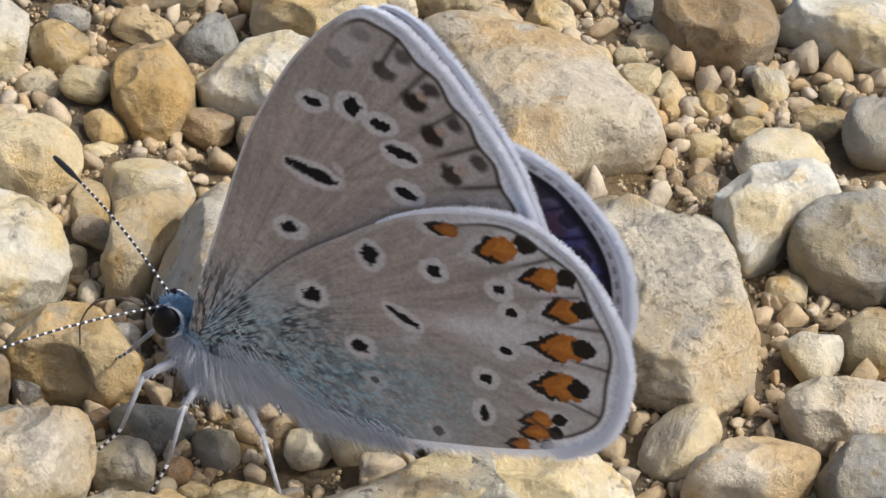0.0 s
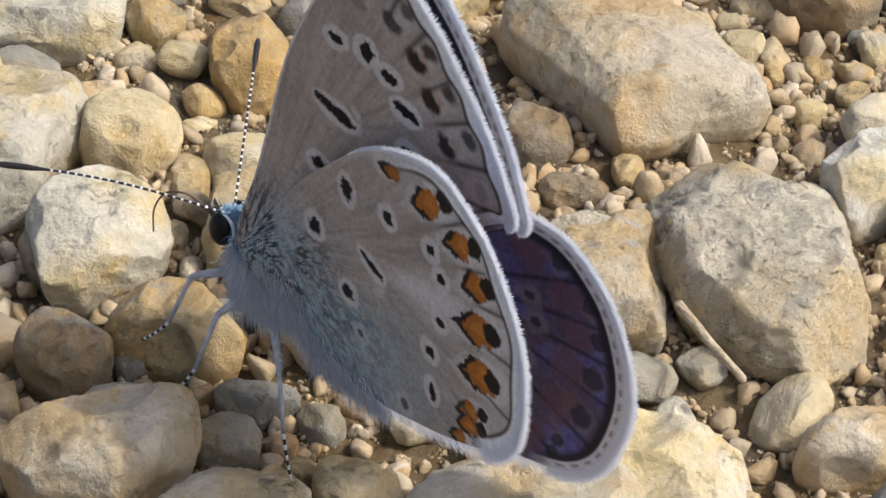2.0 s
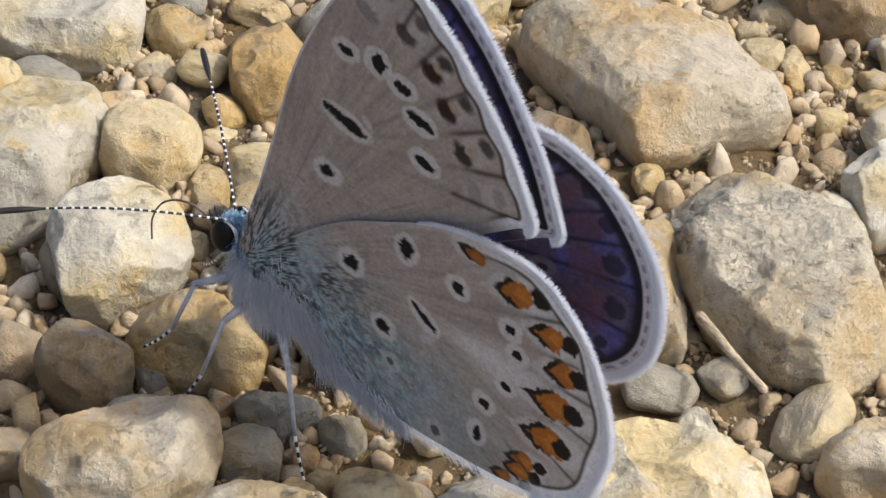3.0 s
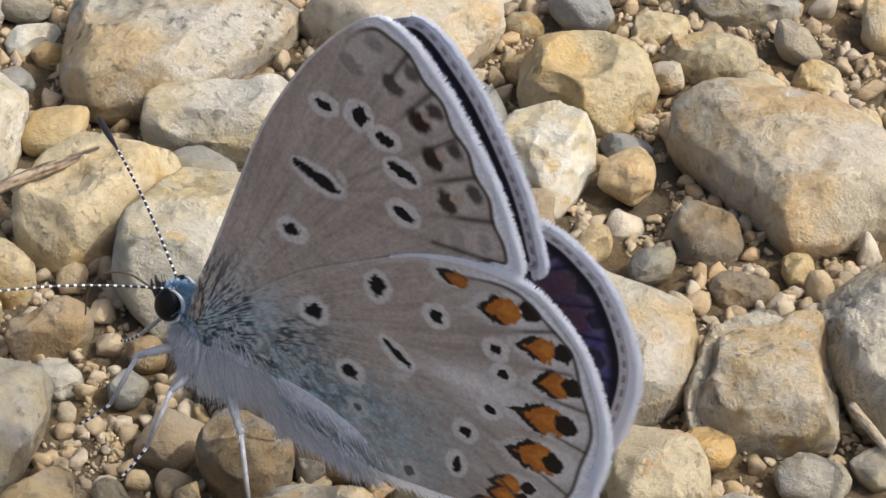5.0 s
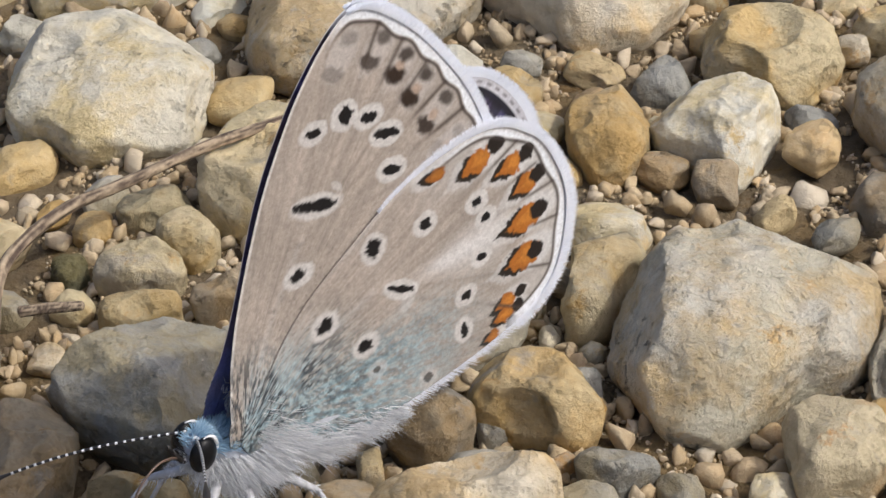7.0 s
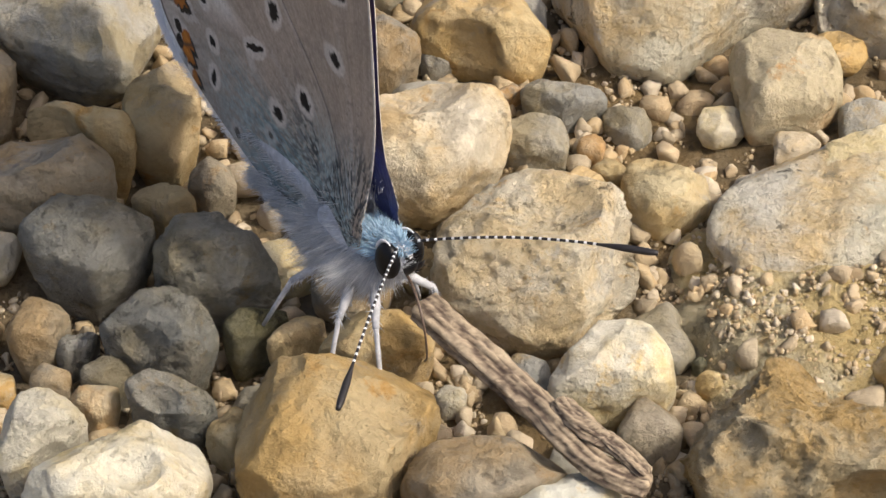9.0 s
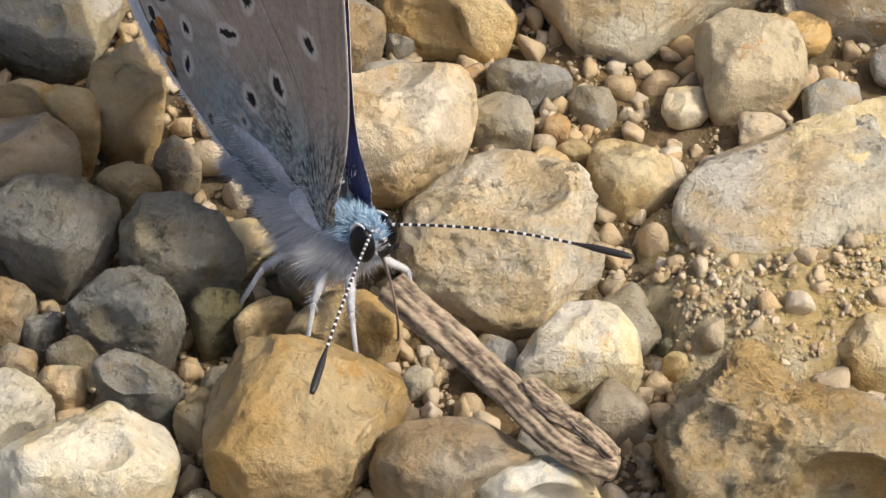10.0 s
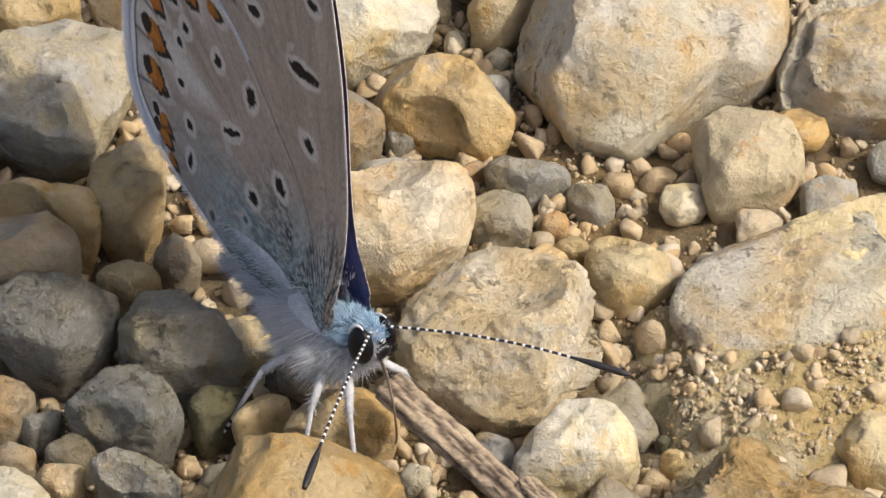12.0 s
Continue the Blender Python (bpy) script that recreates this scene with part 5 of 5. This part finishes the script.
def fur(name, count, place, material, parent, label, long, seed, thin=0.022):
    """Fine tapering hairs; place(rng) gives a root, a direction and a scale in millimetres."""
    rng = random.Random(seed)
    hv, hf = [], []
    for _ in range(count):
        root, way, size = place(rng)
        way = (way.normalized() + 0.55 * noise.noise_vector(root * 1.7)).normalized()
        side = way.cross(Vector((rng.uniform(-1, 1), rng.uniform(-1, 1), rng.uniform(-1, 1)))).normalized()
        over = way.cross(side)
        droop = Vector((rng.uniform(-0.7, 0.3), rng.uniform(-0.6, 0.6), rng.uniform(-0.8, 0.2)))
        tall = long * size * rng.uniform(0.6, 1.2)
        first = len(hv)
        for share, fat in ((0, 1.0), (0.5, 0.8), (1, 0.12)):
            c = root + way * tall * share + droop * tall * 0.35 * share * share
            for a in (0, 2.1, 4.2):
                hv.append((c + (side * math.cos(a) + over * math.sin(a)) * thin * fat) * MM)
        for k in (0, 3):
            for a in range(3):
                b = (a + 1) % 3
                hf.append((first + k + a, first + k + b, first + k + 3 + b, first + k + 3 + a))
    ob = mesh_part(name, hv, hf, material, parent, label)
    ob["kind"] = "stuff"
    return ob


def shell(centre, half, low=-1.0, lean=(0, 0, 0), high=1.0, slim=1.0):
    """Roots over an egg-shaped body, hairs standing off it."""
    def place(rng):
        while True:
            n = Vector((rng.gauss(0, 1), rng.gauss(0, 1), rng.gauss(0, 1))).normalized()
            if low <= n.z <= high and abs(n.y) <= slim:
                break
        root = Vector((centre[0] + n.x * half[0], centre[1] + n.y * half[1], centre[2] + n.z * half[2])) * 1.0
        return root, Vector((n.x / half[0], n.y / half[1], n.z / half[2])).normalized() + Vector(lean), 1.0
    return place


def limb(parent, points, label):
    """A leg of thigh, shin and a banded foot, from the body outwards."""
    p = [Vector(q) * MM for q in points]
    bm = bmesh.new()
    tube(bm, [p[0], p[0].lerp(p[1], 0.5), p[1]], [0.20 * MM, 0.20 * MM, 0.13 * MM], 8)
    leg = part("leg", bm, LEG, parent, label)
    a, b = Vector(points[0]), Vector(points[1])
    fur("leg_fur", 160, lambda rng: (a.lerp(b, rng.random()), (b - a).normalized() * 1.1 + Vector((rng.gauss(0, 0.5), rng.gauss(0, 0.5), rng.gauss(-0.2, 0.5))), 1.0), WHITE_HAIR, leg, "white leg fur", 0.42, 51)
    bm = bmesh.new()
    tube(bm, [p[1], p[1].lerp(p[2], 0.5), p[2]], [0.10 * MM, 0.10 * MM, 0.085 * MM], 8)
    part("shin", bm, LEG, leg)
    bm = bmesh.new()
    line = [p[2].lerp(p[3], t / 20) - Vector((0, 0, 0.12 * MM * math.sin(t / 20 * math.pi))) for t in range(21)]
    tube(bm, line, lambda t: (0.075 - 0.025 * t) * MM, 7, lambda i: 1 if (i // 2) % 2 else 0)
    part("foot", bm, (PALE, BLACK), leg, "black and white banded foot")
    return leg


FEELERS = {}


def feeler(parent, root, side):
    """An antenna along its own x axis, to be turned about its root."""
    line = [Vector((9.4 * t, 0, 0.42 * math.sin(t * math.pi))) for t in (k / 84 for k in range(85))]
    bm = bmesh.new()
    tube(bm, [q * MM for q in line], lambda t: MM * (0.055 + 0.085 * step(np.array(t), 0.76, 0.88) * (1 - 0.55 * step(np.array(t), 0.96, 1.0))), 8,
         lambda i: 1 if i < 64 and i % 3 == 0 else 0)
    ob = part("antenna", bm, (BLACK, PALE), parent, "black antenna with white rings and a club tip")
    ob.matrix_world = pose(root[0] * MM, root[1] * MM, root[2] * MM)
    FEELERS[side] = (ob, root)
    return ob


def build_butterfly():
    thing = new("butterfly")
    tagged(thing, "small blue butterfly with spotted grey-brown underwings, standing on stones", "butterfly")
    bm = bmesh.new()
    blob(bm, (-0.9 * MM, 0, -1.25 * MM), (1.9 * MM, 0.85 * MM, 1.15 * MM), 0.08, 1)
    thorax = part("thorax", bm, SKIN, thing)
    fur("thorax_fur", 4200, shell((-0.9, 0, -1.35), (1.9, 0.85, 1.15), -1, (-1.1, 0, -0.75), 0.15), WHITE_HAIR, thorax, "long white fur", 1.3, 21, 0.0155)
    fur("breast_fur", 2200, shell((-0.5, 0, -1.15), (1.5, 0.80, 1.0), -0.8, (-0.5, 0, -0.55), 0.25), WHITE_HAIR, thorax, "fluffy breast fur", 0.95, 29, 0.0145)
    fur("side_fur", 2000, shell((-0.5, 0, -1.05), (1.75, 0.82, 1.1), -0.6, (-1.3, 0, -0.9), 0.10), WHITE_HAIR, thorax, "pale side fur", 0.6, 27, 0.016)
    fur("back_fur", 1100, shell((0.45, 0, -0.55), (0.95, 0.60, 0.65), 0.1, (-0.5, 0, 0.0)), BLUE_HAIR, thorax, "sky-blue fur", 0.5, 22)
    bm = bmesh.new()
    line = [Vector((-2.2 - 7.2 * t, 0, -1.2 - 0.5 * t - 0.4 * t * t)) * MM for t in (k / 16 for k in range(17))]
    tube(bm, line, lambda t: MM * (0.72 * math.sqrt(max(0.02, 1 - (t * 1.02 - 0.25) ** 2 / 0.62)) if t < 0.99 else 0.15), 14)
    for v in bm.verts:
        v.co.y *= 0.5
    abdomen = part("abdomen", bm, SKIN, thing)

    def belly(rng):
        t, a = rng.random(), rng.uniform(0, 6.283)
        root = Vector((-2.2 - 7.0 * t, 0.3 * math.cos(a) * (1 - 0.4 * t), -1.2 - 0.5 * t - 0.4 * t * t + 0.6 * math.sin(a) * (1 - 0.4 * t)))
        return root, Vector((-1.0, math.cos(a) * 0.12, -0.55)), 1 - 0.3 * t
    fur("belly_fur", 1500, belly, WHITE_HAIR, abdomen, "white belly fur", 0.95, 23)

    bm = bmesh.new()
    blob(bm, (1.45 * MM, 0, -0.35 * MM), (0.62 * MM, 0.62 * MM, 0.70 * MM), 0.05, 2)
    head = part("head", bm, SKIN, thing)
    fur("head_fur", 700, shell((1.36, 0, -0.35), (0.60, 0.46, 0.74), 0.25, (-0.2, 0, 0.1), 1.0, 0.6), BLUE_HAIR, head, "short pale blue fur", 0.40, 24, 0.02)
    fur("cheek_fur", 900, shell((1.50, 0, -0.60), (0.58, 0.50, 0.60), -1, (0.4, 0, -0.4), 0.4, 0.8), WHITE_HAIR, head, "white cheek fur", 0.28, 25, 0.02)
    for side in (1, -1):
        bm = bmesh.new()
        blob(bm, (1.58 * MM, 0.58 * side * MM, -0.30 * MM), (0.58 * MM, 0.38 * MM, 0.78 * MM), 0.0, 0, 28)
        eye = part("eye", bm, EYE, head, "glossy black eye with a white rim")
        bm = bmesh.new()
        ring = [Vector((1.50 + 0.60 * math.cos(a), side * (0.56 + 0.06 * math.cos(a)), -0.30 + 0.80 * math.sin(a))) * MM for a in (math.pi * (0.42 + 1.16 * k / 23) for k in range(24))]
        tube(bm, ring, [MM * (0.02 + 0.085 * math.sin(math.pi * k / 23)) for k in range(24)], 6)
        part("eye_rim", bm, PALE, eye)
        bm = bmesh.new()
        tube(bm, [Vector(q) * MM for q in ((1.9, 0.14 * side, -0.75), (2.25, 0.16 * side, -0.55), (2.6, 0.17 * side, -0.15), (2.72, 0.17 * side, 0.12))], [0.13 * MM, 0.15 * MM, 0.09 * MM, 0.03 * MM], 8)
        part("palp", bm, (BLACK,), head, "dark bristly palp")
        feeler(head, (1.75, 0.30 * side, 0.30), side)
    fur("palp_bristles", 60, lambda rng: (Vector((rng.uniform(1.95, 2.5), rng.uniform(-0.2, 0.2), rng.uniform(-0.6, 0.0))), Vector((0.8, rng.uniform(-0.5, 0.5), 0.7)), 1.0), BLACK, head, "black bristles", 0.5, 26, 0.018)
    bm = bmesh.new()
    coil = spline(((1.95, 0, -0.8), (2.7, 0.25, -0.2), (3.7, 0.5, 0.05), (4.6, 0.7, -0.5), (5.0, 0.8, -1.6), (4.9, 0.8, -2.8)), 10)
    tube(bm, [q * MM for q in coil], lambda t: (0.06 - 0.025 * t) * MM, 7)
    proboscis = part("proboscis", bm, BROWN, head, "thin dark curved proboscis")

    for side, ahead in ((1, 0), (-1, 1)):
        limb(thing, ((0.6 + 0.3 * ahead, 0.5 * side, -1.9), (1.9 + 0.4 * ahead, 1.6 * side, -2.6), (2.3 + 1.3 * ahead, 2.2 * side, -5.2), (3.2 + 1.4 * ahead, 2.7 * side, -6.6)), "pale grey foreleg")
        limb(thing, ((-0.5 + 0.4 * ahead, 0.6 * side, -2.2), (-0.1 + 0.9 * ahead, 2.1 * side, -2.9), (1.2 * ahead, 2.9 * side, -5.6), (0.5 + 1.1 * ahead, 3.6 * side, -7.2)), "pale grey middle leg")
        limb(thing, ((-1.6 + 0.3 * ahead, 0.6 * side, -2.2), (-3.4 + 1.2 * ahead, 1.9 * side, -3.3), (-4.8 + 2.0 * ahead, 2.7 * side, -5.6), (-6.0 + 2.6 * ahead, 3.2 * side, -7.2)), "pale grey hind leg")

    wings = {}
    for side, word in ((1, "left"), (-1, "right")):
        wings[word, "fore"] = build_wing("forewing", FORE, True, side, thing, "grey-brown forewing with white-ringed black spots")
        wings[word, "hind"] = build_wing("hindwing", HIND, False, side, thing, "grey-brown hindwing with orange crescents and blue-dusted root")
    return thing, wings, abdomen, proboscis


butterfly, WINGS, ABDOMEN, PROBOSCIS = build_butterfly()

# seconds, root of the wings in millimetres, heading, nose up, lean, swing of left and right hindwing, half the angle between the wings, turn of the right hindwing, swing of the far forewing, turn of the left hindwing, turn of the far forewing
STEPS = [
    (0, -3.74, 4.01, 5.81, 171.2, 8.9, -1.9, -5.6, -15.8, 0.8, 1.9, 2.1, -3.7, -1.2),
    (0.5, -3.62, 4.2, 5.87, 168.8, 8.6, -1.3, -3.4, -15.6, 0.8, 3.7, 1.8, -4.7, -1.1),
    (1, -5.29, 4.21, 6.5, 157.5, 3.5, 4.2, -3.4, -15.4, 1.1, 5.5, 1.5, -0.9, -1),
    (1.5, -6.16, 6.23, 6.79, 142.4, 12.4, 1.5, -0.9, -13.1, 1.3, 3.9, 1.1, -1.5, -0.9),
    (2, -6.14, 5.63, 7.08, 146.1, 10.6, 0, -13.1, 3.1, 1.5, 4.4, 1.6, -12.2, -1.5),
    (2.5, -6.06, 6.29, 7.06, 140.3, 11.8, 2.7, 4.4, -14.5, 1.5, 9.5, 4.1, -3.3, 1.1),
    (2.7, -6.22, 6.34, 6.87, 146.1, 12, -0.9, 4.4, -13.8, 1.5, 9.3, 4, -3.3, 1.3),
    (4.3, -12.88, 3.75, 8.5, 156.9, 11.8, -0.2, -0.6, -7.8, 1.5, 8, 3.2, 0.1, 2.5),
    (4.5, -13.69, 3.79, 8.7, 158.9, 9.7, 2.1, -0.6, -7, 1.5, 7.9, 3, 0.1, 2.7),
    (5, -15.1, 3.73, 9.27, 161.6, 15.4, 3, 0.4, -3.9, 1.3, 8.7, 2.8, -0.3, 3.1),
    (5.5, -17.39, 3.29, 9.25, 166.9, 10.7, 2.2, -4.1, -0.8, 1.3, 9.5, 2.5, -3.5, 3.5),
    (6, -19.25, 1.29, 8.77, 181.3, 11.6, -0.6, -2.6, -4.2, 0.3, 10.2, 2, -1.1, 0),
    (6.1, -19.74, 0.65, 8.87, 187.3, 10.9, -1, -2.6, -6, 0.3, 9, 1.5, -1.1, 0),
    (6.5, -19.36, -1.42, 8.66, 207.9, 14.9, -6.4, -4.7, -15, -0.6, 4, 1, -2, 0),
    (7, -19.42, -5.69, 8.45, 234.3, 9, -5.5, -3.5, -15, -0.6, 3, 0.5, -0.9, 0),
    (7.3, -18.33, -5.16, 9.31, 239.7, 11.5, -12.1, -3.4, -11, -0.5, 2, 0, -0.1, 0),
    (7.4, -17.56, -6.05, 9.37, 251.3, 7.4, -7.9, -3.4, -8, -0.5, 1, 0, -0.1, 0),
    (7.5, -16.7, -7.64, 7.97, 271.9, -0.7, 1.3, -4, 0, -0.4, 0, 0, -1.8, 0),
    (7.7, -14.82, -8.94, 8.16, 286.5, 3, 4.5, 3, 3, -0.4, 0, 1, -1.8, 0),
    (9.3, -11.4, -9.56, 4.4, 324.11, -2.09, -5.51, 4.6, 4.6, 2.6, -10.5, 3, -11.5, -11.5),
    (9.5, -11.4, -9.56, 4.4, 324.11, -2.09, -5.51, 4.6, 4.6, 2.6, -10.5, 3, -11.5, -11.5),
    (10, -11.29, -9.3, 4.37, 323.61, -1.06, -4.72, 5.2, 5.2, 2.6, -11.6, 3, -12.6, -12.6),
    (10.5, -11.34, -9.67, 4.41, 323.07, -1.11, -6.37, 3.2, 3.2, 2.5, -12.2, 3, -13.2, -13.2),
    (11, -11.35, -9.4, 4.33, 323.72, -0.77, -6.65, 3.3, 3.3, 2.5, -11.4, 3, -12.4, -12.4),
    (11.5, -11.33, -9.72, 4.39, 323.07, -1.59, -6.63, 4.1, 4.1, 2.5, -12.2, 3, -13.2, -13.2),
    (12, -11.2, -9.48, 4.37, 323.55, -0.04, -5.99, 2.9, 2.9, 2.5, -12.2, 3, -13.2, -13.2),
]


def body_pose(x, y, z, heading, nose, lean):
    return pose(x * MM, y * MM, z * MM, 0, 0, heading) @ pose(0, 0, 0, 0, -nose, 0) @ pose(0, 0, 0, lean, 0, 0)


# seconds, heading and rise of the antenna in the head's space
FEEL = {
    1: ((0, 42, -8), (1, 46, -4), (2, 31, -2), (2.7, 38, -2), (4.3, 50, -2), (5.5, 48, 6), (6.5, 70, 16), (7, 53, 24), (7.5, 49, 18), (8.2, 42, 18), (9.5, 28, 12), (10, 28, 10), (12, 28, 5)),
    -1: ((0, -39, 0), (1, -46, 0), (2, -51, 6), (2.5, -43, 6), (2.7, -42, 4), (4.3, -34, 0), (5.5, -37, 8), (6.5, -34, -14), (7, -44, -28), (7.5, -2, 26), (8.2, -30, 16), (9.5, -57, 2), (10, -56, 4), (12, -57, 4)),
}


def motions():
    for side, (ob, root) in FEELERS.items():
        walk(ob, [(t, pose(root[0] * MM, root[1] * MM, root[2] * MM, 0, 0, turn) @ pose(0, 0, 0, 0, -rise, 0)) for t, turn, rise in FEEL[side]])
    mouth = pose(1.95 * MM, 0, -0.8 * MM)
    walk(PROBOSCIS, [(t, mouth @ pose(0, 0, 0, 0, 0, turn) @ pose(0, 0, 0, 0, dip, 0) @ mouth.inverted()) for t, turn, dip in ((0, 0, 0), (7.7, 0, 0), (9.3, -42, 38), (12, -42, 38))])
    walk(ABDOMEN, [(row[0], pose(0, 0, 0, 0, 0, 0 if row[0] < 8 else row[10] - 0.5)) for row in STEPS])
    walk(butterfly, [(row[0], body_pose(*row[1:7])) for row in STEPS])
    for word, side, col in (("left", 1, 7), ("right", -1, 8)):
        hinge = 0.12 * side * MM

        def open_by(row):
            """Half the angle between the wings; a far wing gives way where the near one leans over."""
            far = (row[0] < 8) == (side < 0)
            return 0.8 - row[9] if far and row[0] > 8 else 0.15 - row[9] if far and row[9] < 0 else row[9]
        walk(WINGS[word, "fore"], [(row[0], pose(0, hinge, 0, -side * open_by(row), 0, 0) @ pose(0, 0, 0, 0, 0, row[13] if (row[0] < 8) == (side < 0) else row[10] if row[0] > 8 else 0) @ pose(0, 0, 0, 0, -row[11] * (1 if (row[0] < 8) == (side < 0) else 0), 0)) for row in STEPS])
        walk(WINGS[word, "hind"], [(row[0], pose(0, hinge, 0, -side * open_by(row), 0, 0) @ pose(0, 0, 0, 0, 0, row[10] if side < 0 else row[12]) @ pose(0, 0, 0, 0, -row[col], 0)) for row in STEPS])


motions()
